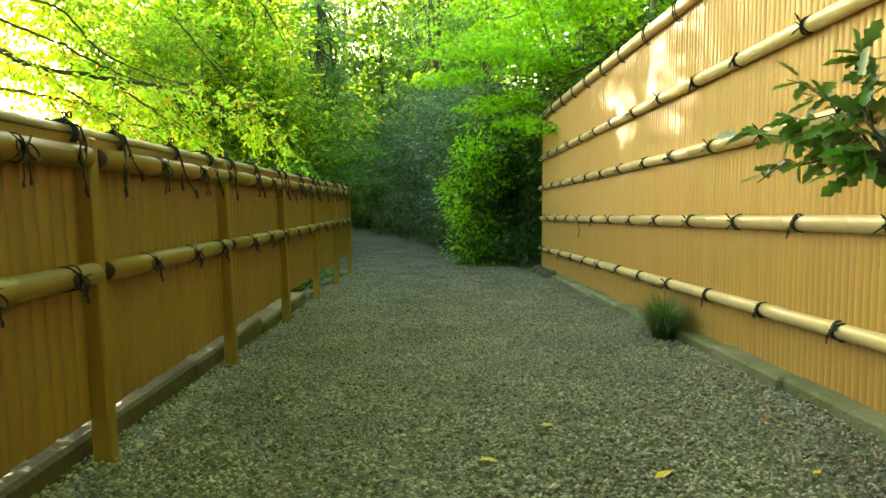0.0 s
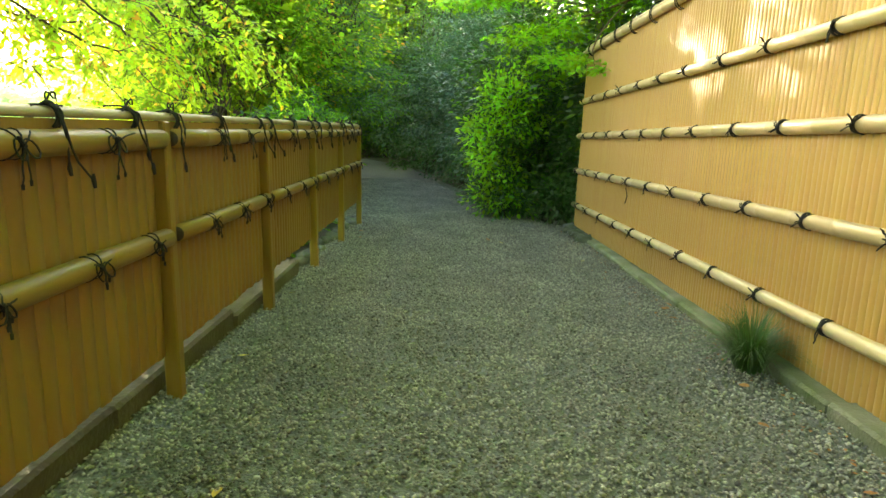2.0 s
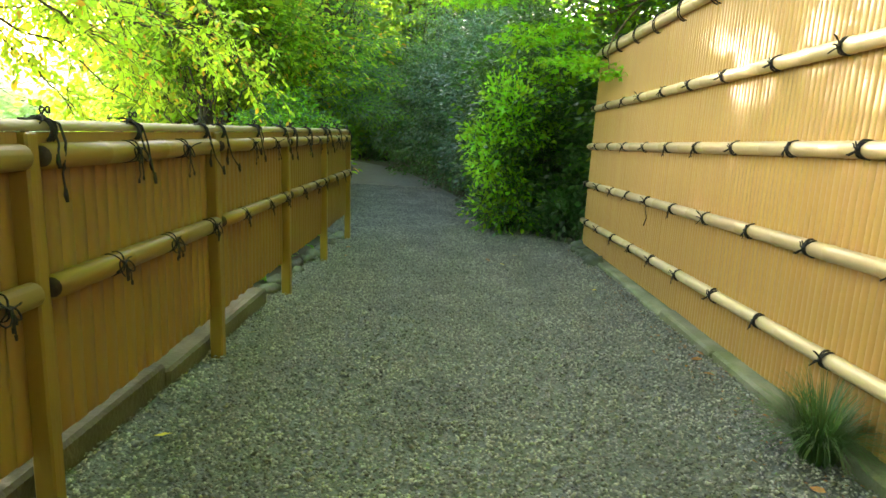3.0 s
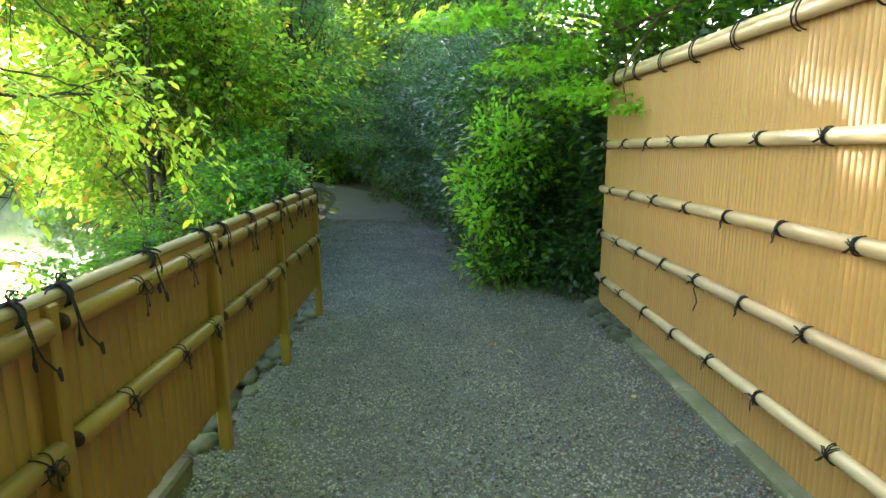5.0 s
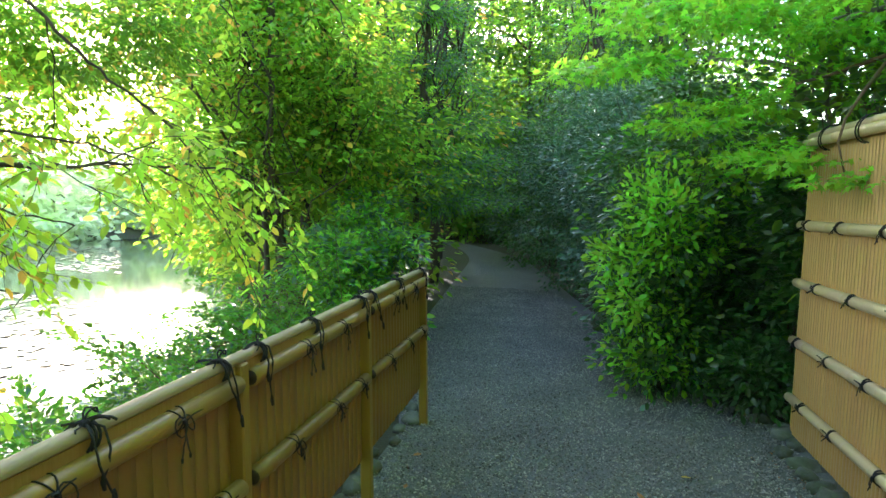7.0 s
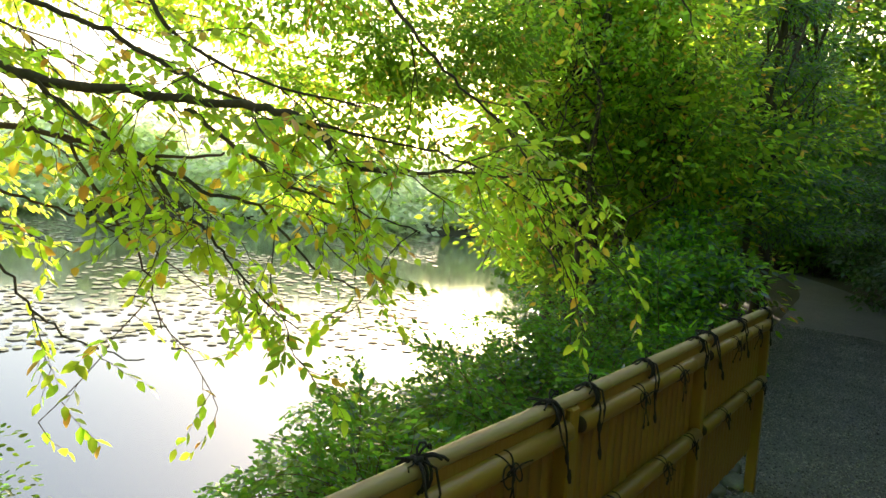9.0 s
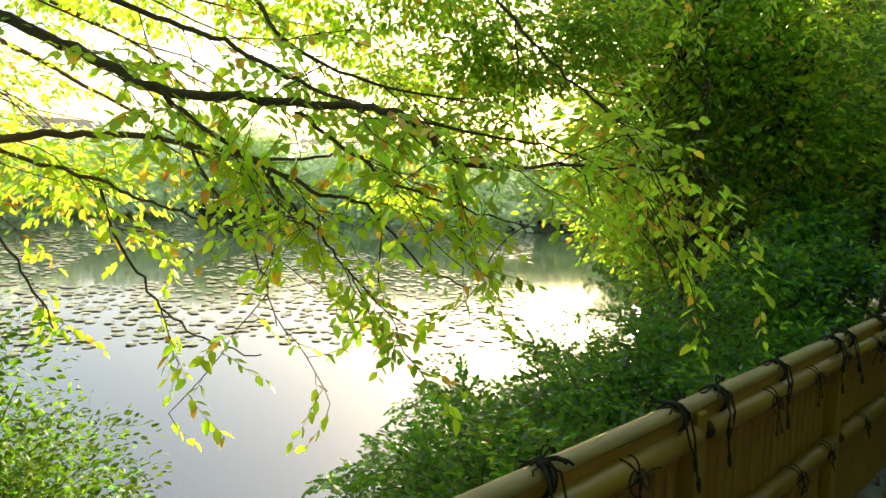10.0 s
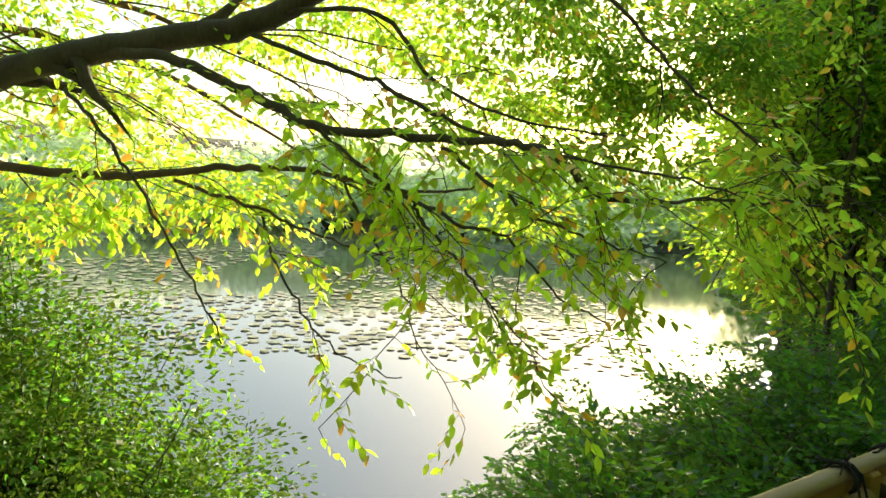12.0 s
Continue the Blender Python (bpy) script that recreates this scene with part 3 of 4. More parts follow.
# ---- planting ----
def stems(rng, root, tips, r0, mat, name, parent, label="", sag=0.0):
    """Bent stems from about one root to each tip."""
    g = Geo()
    for tip in tips:
        a, b = Vector(root) + Vector((rng.uniform(-0.12, 0.12), rng.uniform(-0.12, 0.12), 0)), Vector(tip)
        pts = []
        for i in range(7):
            k = i / 6
            p = a.lerp(b, k)
            p += Vector(rng.normal(0, 0.04, 3)) * math.sin(k * 3.1) * (b - a).length * 0.5
            p.z += (b - a).length * 0.12 * math.sin(k * math.pi)
            pts.append(p)
        g.tube(pts, taper(r0 * rng.uniform(0.6, 1), r0 * 0.15, 7), 5)
    return part(name, g.mesh(name, mat), parent, label)


def bush(name, at, blobs, mats, count, per, reach, size, shape, label, seed, category="shrub", group="", shares=None, flat=0.45, shell=0.4, droop=0.25, tilt=0.6, bark=BARK, nstems=14, stem_r=0.02):
    """A shrub: stems and a crown of sprays. blobs are relative to its foot."""
    q = np.random.default_rng(seed)
    blobs = [(x, 1.15 * y, z, a, 1.15 * b, c) for x, y, z, a, b, c in blobs]
    ob = thing(name, (at[0], along(at[1]), at[2]), label, category, group)
    pos, way = sprays(q, blobs, count, per, reach, flat, shell, droop)
    part("crown", leaves("crown", mats, pos, way, size, q, shape, tilt, shares), ob)
    tips = [pos[i] for i in q.choice(len(pos), nstems)]
    stems(q, (0, 0, -0.15), tips, stem_r, bark, "stem", ob)
    return ob


def tree(name, at, height, lean, blobs, mats, count, per, reach, size, shape, label, seed, r=0.12, bark=BARK, group="", shares=None, limbs=16, flat=0.4, shell=0.6, droop=0.3, tilt=0.6):
    q = np.random.default_rng(seed)
    if at[1] < 6:
        blobs = [(x, 1.2 * y, z, a, 1.2 * b, c) for x, y, z, a, b, c in blobs]
        count = int(count * 1.2)
    ob = thing(name, (at[0], along(at[1]), at[2]), label, "tree", group)
    g = Geo()
    top = Vector((lean[0], lean[1], height))
    pts = [Vector((0, 0, -0.3)).lerp(top, i / 9) + Vector(q.normal(0, 0.02, 3)) * height * 0.3 * math.sin(i / 9 * 3.1) for i in range(10)]
    g.tube(pts, taper(r, r * 0.3, 10), 9)
    part("trunk", g.mesh("trunk", bark), ob)
    pos, way = sprays(q, blobs, count, per, reach, flat, shell, droop)
    part("crown", leaves("crown", mats, pos, way, size, q, shape, tilt, shares), ob)
    g = Geo()
    for k in range(limbs):
        a = pts[int(q.integers(3, 10))]
        b = Vector(pos[q.integers(len(pos))])
        mid = [a.lerp(b, t) + Vector(q.normal(0, 0.06, 3)) * (b - a).length * math.sin(t * 3.1) for t in np.linspace(0, 1, 7)]
        g.tube(mid, taper(r * 0.35, r * 0.06, 7), 6)
    part("limb", g.mesh("limb", bark), ob)
    return ob


# evergreen hedge, from the end of the tall fence along the far side of the path
bush("evergreen_bush", (1.3, 9.5, -0.1), [(-0.35, 0.1, 1.1, 0.72, 0.75, 1.05), (-0.4, 0.3, 1.95, 0.85, 0.9, 0.85), (-0.5, -0.35, 0.7, 0.5, 0.45, 0.45), (-0.05, -0.4, 0.45, 0.35, 0.3, 0.28), (-0.5, -0.15, 0.3, 0.55, 0.75, 0.34), (-0.35, 0.6, 0.35, 0.6, 0.6, 0.4), (0.1, -0.2, 1.0, 0.5, 0.45, 0.8), (-0.95, -0.1, 1.5, 0.3, 0.25, 0.2), (-0.9, 0.3, 2.2, 0.35, 0.3, 0.22), (-0.6, -0.65, 1.3, 0.22, 0.2, 0.3), (-1.0, 0.1, 0.8, 0.25, 0.25, 0.18), (-0.2, -0.6, 2.3, 0.3, 0.3, 0.2), (-0.3, 0.1, 2.85, 0.5, 0.5, 0.25)],
     [LEAF_GLOSSY, LEAF_SHRUB], 1350, 12, 0.27, 0.085, "oval", "dense dark glossy evergreen bush overhanging the gravel path", 101, shares=[0.85, 0.15], shell=0.6, category="bush", nstems=40, stem_r=0.014)
bush("evergreen_bush", (1.85, 8.75, -0.1), [(0, 0, 0.8, 0.45, 0.4, 0.8), (0.1, 0.1, 1.7, 0.5, 0.4, 0.7), (-0.4, -0.1, 0.35, 0.4, 0.3, 0.3)], [LEAF_GLOSSY], 520, 12, 0.24, 0.085, "oval",
     "dark evergreen bush filling the gap behind the tall fence", 106, category="bush", shell=0.6)
bush("laurel_bush", (0.75, 9.15, -0.1), [(-0.15, 0.1, 1.75, 0.42, 0.4, 0.35), (-0.3, 0.2, 1.2, 0.38, 0.4, 0.35), (0.15, -0.1, 1.35, 0.4, 0.3, 0.3), (-0.05, -0.1, 0.65, 0.32, 0.3, 0.3), (0.4, 0.0, 2.0, 0.4, 0.35, 0.22), (-0.35, -0.2, 0.9, 0.2, 0.25, 0.4), (-0.1, -0.3, 1.6, 0.25, 0.2, 0.35), (-0.15, -0.1, 0.25, 0.42, 0.45, 0.25)],
     [LEAF_FRESH, LEAF_GLOSSY], 420, 13, 0.18, 0.085, "oval", "laurel bush with bright fresh green shoots beside the path", 105, shares=[0.75, 0.25], shell=0.9, category="bush", tilt=0.9, flat=1.0, droop=0.0)
bush("evergreen_bush", (0.9, 11.4, -0.1), [(0, 0, 1.4, 0.95, 1.1, 1.6), (-0.1, 0.5, 2.3, 1.0, 1.2, 1.2)], [LEAF_BLUE, LEAF_GLOSSY], 1700, 13, 0.22, 0.075, "oval",
     "tall bluish-green evergreen bush beside the path", 102, shares=[0.85, 0.15], category="bush", tilt=0.9)
bush("evergreen_bush", (0.3, 14.0, -0.1), [(0, 0, 1.6, 1.2, 1.6, 1.9), (-0.1, 1.2, 2.6, 1.3, 1.6, 1.6)], [LEAF_BLUE, LEAF_GLOSSY], 1900, 11, 0.24, 0.085, "oval",
     "tall bluish-green evergreen bush further down the path", 103, shares=[0.5, 0.5], category="bush")
bush("evergreen_bush", (-0.7, 17.8, -0.1), [(0, 0, 1.6, 1.5, 2.0, 1.9), (-0.6, 2.0, 2.2, 1.5, 1.8, 2.2)], [LEAF_GLOSSY], 1200, 10, 0.3, 0.12, "oval",
     "dark evergreen bush where the path bends away", 104, category="bush")
for k, (x, y, h) in enumerate(((3.4, 10.6, 2.2), (3.2, 13.5, 2.8), (2.6, 17.0, 3.0), (1.6, 21.0, 3.0), (-2.6, 24.0, 2.6), (-5.4, 25.5, 2.4))):
    bush("evergreen_bush", (x, y, 0), [(0, 0, h * 0.5, 1.7, 1.8, h * 0.55)], [LEAF_GLOSSY], 700, 10, 0.35, 0.14, "oval", "dark evergreen undergrowth behind the hedge", 110 + k, category="bush")

# maple leaning over the end of the tall fence
tree("maple_tree", (3.0, 9.3, 0.0), 4.2, (-0.7, -0.4),
     [(-1.1, -0.3, 3.2, 1.3, 1.2, 0.5), (-1.5, 0.3, 4.0, 1.8, 1.6, 0.6), (-0.9, -1.0, 2.6, 0.7, 0.6, 0.3), (-0.5, -1.6, 4.6, 2.0, 1.8, 0.6), (-2.2, 0.2, 3.5, 0.8, 0.8, 0.3), (-1.2, -1.2, 2.05, 0.45, 0.4, 0.22)],
     [LEAF_MAPLE, LEAF_SHRUB], 560, 18, 0.32, 0.072, "star", "bright green maple leaning over the tall fence", 120, r=0.1, shares=[0.75, 0.25], flat=0.3, shell=0.95, droop=0.12, tilt=0.6, bark=BARK_PALE)
tree("maple_tree", (3.6, 5.5, 0.1), 5.0, (-0.4, 0.5),
     [(-0.6, 0.6, 4.6, 1.8, 2.0, 0.7), (-1.0, 2.0, 5.0, 1.8, 2.0, 0.6)], LEAF_MAPLE, 600, 24, 0.32, 0.066, "star", "bright green maple behind the tall fence", 121, bark=BARK_PALE, r=0.06, flat=0.12, shell=0.95, droop=0.12, tilt=0.6)

for k, (x, y, h) in enumerate(((2.5, 9.0, 3.6), (4.8, 9.2, 6.0), (3.5, 8.0, 3.9), (3.7, 6.0, 3.7), (3.8, 4.2, 3.5))):
    bush("evergreen_bush", (x, y, 0.1), [(0, 0, h * 0.55, 1.0, 1.3, h * 0.45)], [LEAF_GLOSSY, LEAF_FOREST], 520, 12, 0.3, 0.13, "oval", "dark evergreen bush behind the tall fence", 170 + k, category="bush", shares=[0.6, 0.4])
q = np.random.default_rng(66)
spray = thing("maple_tree", (3.1, along(7.9), 0.1), "maple whose thin limb hangs over the end of the tall fence", "tree")
SO = Vector((3.1, 7.9, 0.1))
g = Geo()
g.tube([(0, 0, -0.3), (0.05, 0.05, 1.5), (-0.1, 0.0, 2.6), (-0.1, 0.1, 3.8), (0.1, 0.0, 5.2)], [0.07, 0.06, 0.05, 0.04, 0.02], 8)
part("trunk", g.mesh("trunk", BARK_PALE), spray)
g = Geo()
arm = [Vector((x - SO.x, 1.216 * (y - SO.y), z - SO.z)) for x, y, z in ((3.0, 7.9, 2.8), (2.56, 7.93, 3.13), (2.26, 7.89, 2.84), (1.84, 7.95, 2.67), (1.61, 8.24, 2.6), (1.41, 8.63, 2.59))]
hang = [Vector((x - SO.x, 1.216 * (y - SO.y), z - SO.z)) for x, y, z in ((1.89, 7.96, 2.69), (1.62, 7.72, 2.4), (1.47, 7.6, 2.2), (1.4, 7.5, 2.05), (1.41, 7.42, 1.87))]
g.tube(arm, taper(0.028, 0.008, 6), 6)
g.tube(hang, taper(0.014, 0.005, 5), 6)
part("limb", g.mesh("limb", BARK_WARM), spray)
LAYERS = [(1.2, 7.75, 1.95, 0.42, 0.35, 0.06), (1.05, 8.1, 2.05, 0.45, 0.4, 0.06), (1.1, 8.5, 2.45, 0.6, 0.5, 0.1), (0.7, 8.3, 2.25, 0.45, 0.4, 0.07), (1.5, 7.5, 1.85, 0.22, 0.25, 0.05),
          (0.3, 8.3, 2.75, 0.6, 0.5, 0.08), (-0.1, 8.0, 2.62, 0.4, 0.35, 0.06), (0.9, 8.0, 3.0, 0.8, 0.6, 0.12), (1.6, 8.2, 2.9, 0.6, 0.5, 0.12), (0.6, 8.8, 3.3, 1.0, 0.7, 0.15), (1.9, 7.6, 3.5, 0.9, 0.8, 0.15), (0.9, 7.4, 3.7, 0.9, 0.8, 0.15)]
LAYERS = [(x - SO.x, 1.216 * (y - SO.y), z - SO.z, a, b, c) for x, y, z, a, b, c in LAYERS]
pos, way = sprays(q, LAYERS, 330, 16, 0.24, 0.14, 0.95, 0.25)
part("crown", leaves("crown", [LEAF_MAPLE, LEAF_SHRUB], pos, way, 0.072, q, "star", 0.5, [0.8, 0.2]), spray)

# tall wood behind: trunks and crowns
q = np.random.default_rng(77)
for k in range(26):
    x, y = q.uniform(-13, 6), q.uniform(22, 40)
    h = q.uniform(3.5, 6.5)
    tree("woodland_tree", (x, y, land_z(x, along(y))), h, (q.uniform(-0.8, 0.8), q.uniform(-0.8, 0.8)),
         [(q.uniform(-1, 1), q.uniform(-1, 1), h * f, 2.4 * (1.2 - f * 0.5), 2.4 * (1.2 - f * 0.5), 1.1) for f in (0.35, 0.55, 0.75, 0.95)],
         [LEAF_FOREST, LEAF_SHRUB], 600, 9, 0.6, 0.3, "broad", "tall woodland tree with dark trunk and loose crown", 200 + k, r=0.16, group="wood behind the path", shares=[0.75, 0.25], limbs=10)
# the nearer crowns are pushed over the path, out of view, to shade it
for k, (x, y, h) in enumerate(((4.4, 16.5, 10), (1.0, 22.5, 11), (5.4, 13.6, 9), (6.2, 11.5, 9), (6.4, 8.0, 9), (5.5, 15.5, 10), (4.2, 4.0, 8.5), (3.6, 1.2, 8), (3.5, -1.6, 8), (3.6, -4.0, 8), (8.0, 5.5, 11), (8.0, 0.0, 11), (7.5, 11.5, 11))):
    tree("woodland_tree", (x, y, land_z(x, along(y))), h, (0, 0), [(q.uniform(-0.6, 0.6) - (1.9 if y < 5 and x < 5 else 0), q.uniform(-0.6, 0.6), h * f, 2.7, 2.7, 1.2) for f in (0.6, 0.7, 0.85, 1.0)],
         [LEAF_FOREST, LEAF_MAPLE], 620, 11, 0.55, 0.19, "broad", "woodland tree behind the tall fence", 240 + k, r=0.14, group="trees behind the tall fence", shares=[0.5, 0.5], limbs=10)
# unseen trees added behind the start to hold back flat sky light
for k, (x, y, h) in enumerate(((0.5, -7.0, 9), (3.0, -6.0, 10), (-2.8, -7.0, 8), (-5.5, -5.0, 7), (1.5, -11.0, 12), (-4.0, -11.0, 12))):
    tree("woodland_tree", (x, y, land_z(x, along(y))), h, (0, 0), [(q.uniform(-0.6, 0.6), q.uniform(-0.6, 0.6), h * f, 2.6, 2.6, 1.3) for f in (0.25, 0.45, 0.7, 0.95)],
         LEAF_FOREST, 600, 10, 0.6, 0.22, "broad", "unseen woodland tree added behind the start to hold back sky light", 250 + k, r=0.15, group="trees where the path begins", limbs=10)
# two more unseen trees, added overhead to darken the near path
for k, (x, y, h) in enumerate(((-2.7, -0.8, 7.5), (-2.9, 1.9, 7.0))):
    tree("woodland_tree", (x, y, land_z(x, along(y))), h, (0.6, 0.2), [(q.uniform(-0.3, 0.5) + 0.4, q.uniform(-0.5, 0.5), h * f, 2.3, 2.2, 0.7) for f in (0.76, 0.88, 1.0)],
         LEAF_FOREST, 420, 11, 0.5, 0.17, "broad", "unseen woodland tree added to shade the start of the path", 270 + k, r=0.12, group="trees where the path begins", limbs=10)
# conifers over the bend
for k, (x, y, h) in enumerate(((-3.0, 14.6, 6.5), (-3.9, 18.5, 8.0), (-1.0, 23.0, 9.0), (1.8, 19.5, 9.0), (0.1, 18.2, 9.5))):
    tree("pine_tree", (x, y, land_z(x, along(y))), h, (0.2, -0.2), [(0, 0, h * f, 2.2 * (1.15 - f * 0.8), 2.2 * (1.15 - f * 0.8), 0.3) for f in (0.26, 0.37, 0.49, 0.61, 0.73, 0.85, 0.97)],
         [LEAF_SHRUB, LEAF_BLUE, LEAF_GLOSSY], 560, 26, 0.32, 0.12, "narrow", "feathery conifer over the bend of the path", 260 + k, r=0.12, group="conifers over the bend", flat=0.4, droop=0.15, shares=[0.35, 0.3, 0.35], limbs=10)

tree("pine_tree", (-2.55, 11.6, -0.2), 5.2, (0.2, 0.1), [(0.5, 0.0, 1.75, 0.55, 0.5, 0.12), (0.2, -0.4, 2.1, 0.6, 0.5, 0.12), (0.6, 0.3, 2.35, 0.6, 0.5, 0.12), (-0.2, 0.1, 2.9, 0.8, 0.7, 0.15), (0.2, 0.2, 3.7, 0.7, 0.6, 0.15), (0.1, 0.1, 4.5, 0.6, 0.5, 0.15), (0.15, 0.1, 5.2, 0.35, 0.35, 0.2)],
     [LEAF_SHRUB, LEAF_BLUE], 330, 40, 0.22, 0.085, "narrow", "young pine with soft bluish-green boughs beside the path", 268, r=0.06, shares=[0.45, 0.55], limbs=24, flat=0.5, droop=0.1)

# pond-side trees ahead, which keep the sun off the path
for k, (x, y, h) in enumerate(((-4.6, 12.0, 6.5), (-6.6, 13.5, 8.0), (-4.2, 15.0, 8.5), (-6.6, 17.0, 9.0), (-5.2, 19.0, 9.0), (-7.0, 20.5, 9.5), (-4.2, 11.2, 7.0))):
    tree("pondside_tree", (x, y, land_z(x, along(y))), h, (q.uniform(-0.5, 0.5), q.uniform(-0.5, 0.5)), [(q.uniform(-0.7, 0.7), q.uniform(-0.7, 0.7), h * f, w, w, 0.4 * w) for f, w in ((0.31, 2.0), (0.42, 2.3), (0.54, 2.0), (0.68, 1.3), (0.82, 1.2), (0.95, 0.9)) if f > 0.5 or y > 11.5],
         [LEAF_CHERRY, LEAF_FOREST, LEAF_YELLOW], 840, 13, 0.5, 0.138, "oval", "broadleaf tree on the pond bank with yellowing leaves", 280 + k, r=0.13, group="trees on the pond bank", shares=[0.32, 0.62, 0.06], limbs=18)

q = np.random.default_rng(91)
for k, (x, y, h) in enumerate(((-3.6, 10.5, 6.6), (-4.6, 12.2, 7.4))):
    z = land_z(x, along(y))
    tree("pondside_tree", (x, y, z), h, (-0.9, -0.5), [(q.uniform(-0.8, 0.8) - 1.5 * f, q.uniform(-0.8, 0.8) - 0.9 * f, h * f, w, w, 0.3) for f, w in ((0.62, 1.5), (0.7, 1.8), (0.78, 1.7), (0.87, 1.5), (0.97, 1.1))],
         [LEAF_CHERRY, LEAF_YELLOW], 420, 18, 0.42, 0.105, "oval", "slender tree leaning over the pond's edge with layered boughs", 296 + k, r=0.09, group="trees on the pond bank", shares=[0.92, 0.08], limbs=20, flat=0.15, shell=0.95)
for k, (x, y, h) in enumerate(((-2.2, 26, 13), (-0.4, 28.5, 14), (-4.2, 27.5, 13), (1.2, 25.5, 13), (-6.8, 26.5, 12), (2.8, 23.0, 12))):
    tree("woodland_tree", (x, y, land_z(x, along(y))), h, (0, 0), [(q.uniform(-0.6, 0.6), q.uniform(-0.6, 0.6), h * f, 2.5, 2.5, 1.2) for f in (0.3, 0.45, 0.6, 0.75, 0.9)],
         [LEAF_FOREST, LEAF_GLOSSY], 620, 10, 0.6, 0.28, "broad", "tall woodland tree with dark trunk and loose crown", 320 + k, r=0.16, group="wood behind the path", shares=[0.6, 0.4], limbs=10)

# shrubs beyond the low fence
bush("nandina_shrub", (-2.35, 9.3, -0.2), [(0, 0, 0.9, 0.5, 0.6, 0.4), (-0.2, 0.5, 1.4, 0.5, 0.5, 0.3), (0.3, -0.5, 0.6, 0.5, 0.5, 0.35), (-0.5, 0.1, 1.15, 0.45, 0.5, 0.28), (0.25, 0.2, 1.3, 0.4, 0.4, 0.25), (-0.1, -0.3, 1.25, 0.35, 0.4, 0.22), (-0.3, 0.9, 1.7, 0.4, 0.4, 0.22)], [LEAF_SHRUB, LEAF_BLUE, LEAF_FRESH], 620, 14, 0.22, 0.085, "oval",
     "leafy green nandina shrub at the end of the low fence", 130, shares=[0.5, 0.3, 0.2], shell=0.9, flat=0.3)


def frond_shrub(at, r, h, count, seed):
    """A low shrub of arching fronds, each with side stalks of small paired leaflets."""
    q = np.random.default_rng(seed)
    ob = thing("feathery_shrub", (at[0], along(at[1]), at[2]), "low feathery yellow-green shrub on the bank behind the fence", "shrub", "shrubs on the bank")
    g, lp, lw = Geo(), [], []
    for k in range(count):
        a, out = q.uniform(0, 6.28), r * math.sqrt(q.random())
        foot = Vector((math.cos(a) * out, math.sin(a) * out, -0.1 + h * 0.55 * q.random()))
        d = Vector((math.cos(a) * 0.6, math.sin(a) * 0.6, q.uniform(0.5, 1.3))) + Vector(q.normal(0, 0.3, 3))
        ln = h * q.uniform(0.5, 0.95)
        pts = wander(q, foot, d, ln, 9, 0.07, 0.16)
        if max(p.x for p in pts) + at[0] > path_left(along(at[1])) - 0.3:
            continue
        g.tube(pts, taper(0.005, 0.0015, 10), 4, False)
        for i in range(2, 10):
            ahead = (pts[i] - pts[i - 1]).normalized()
            across = ahead.cross(Vector((0, 0, 1))).normalized()
            arm = ln * 0.3 * math.sin(0.5 + 2.4 * i / 10)
            for s in (-1, 1):
                w = (across * s + ahead * 0.7 + Vector((0, 0, q.uniform(-0.35, 0.1)))).normalized()
                for m in range(8):
                    lp.append(pts[i] + w * arm * (m + 0.6) / 8)
                    lw.append(w + ahead * q.uniform(0.2, 1.2) * (1 if m % 2 else -1))
    part("stem", g.mesh("stem", BARK_WARM), ob)
    part("crown", leaves("crown", [LEAF_FERN, LEAF_SHRUB, LEAF_BLUE], lp, lw, 0.056, q, "broad", 0.45, [0.5, 0.38, 0.12]), ob)
    return ob


for k, (x, y, z, r, h, n) in enumerate(((-2.2, 7.4, -0.35, 0.7, 1.1, 170), (-2.5, 6.4, -0.5, 0.5, 1.0, 150), (-3.2, 7.5, -0.8, 0.8, 1.1, 130), (-3.3, 6.9, -0.9, 0.6, 0.9, 110), (-3.4, 8.8, -0.8, 0.8, 1.2, 120),
                                        (-2.1, 6.15, -0.45, 0.35, 0.7, 120), (-2.5, 8.4, -0.3, 0.6, 1.3, 160), (-2.7, 10.2, -0.5, 0.7, 1.4, 110), (-2.75, 11.3, -0.3, 0.55, 0.9, 140))):
    frond_shrub((x, y, z), r, h, n, 140 + k)
bush("bank_shrub", (-3.75, 4.1, -1.1), [(0, 0.0, 1.7, 0.75, 0.6, 0.65), (-0.3, -0.35, 2.0, 0.6, 0.5, 0.5), (0.2, 0.5, 1.3, 0.5, 0.4, 0.42), (0.0, -0.1, 1.35, 0.6, 0.5, 0.4)], [LEAF_BANK, LEAF_SHRUB], 1900, 26, 0.2, 0.034, "oval",
     "twiggy green shrub on the bank of the pond", 150, shares=[0.72, 0.28], nstems=220, stem_r=0.012, shell=0.8)
# hidden by the boards; added to block low sun passing under the fence
for k, (x, y) in enumerate(((-1.75, 4.3), (-1.8, 3.2), (-1.75, 2.1), (-1.85, 0.9), (-1.9, -0.5), (-2.6, 1.2), (-2.7, -1.4))):
    bush("bank_shrub", (x - 0.2, y, -0.5), [(0, 0, 0.78, 0.42, 0.75, 0.5)], [LEAF_BANK, LEAF_SHRUB], 420, 13, 0.16, 0.05, "oval", "low green shrub hidden behind the fence, added to block sun under it", 155 + k, shares=[0.6, 0.4])

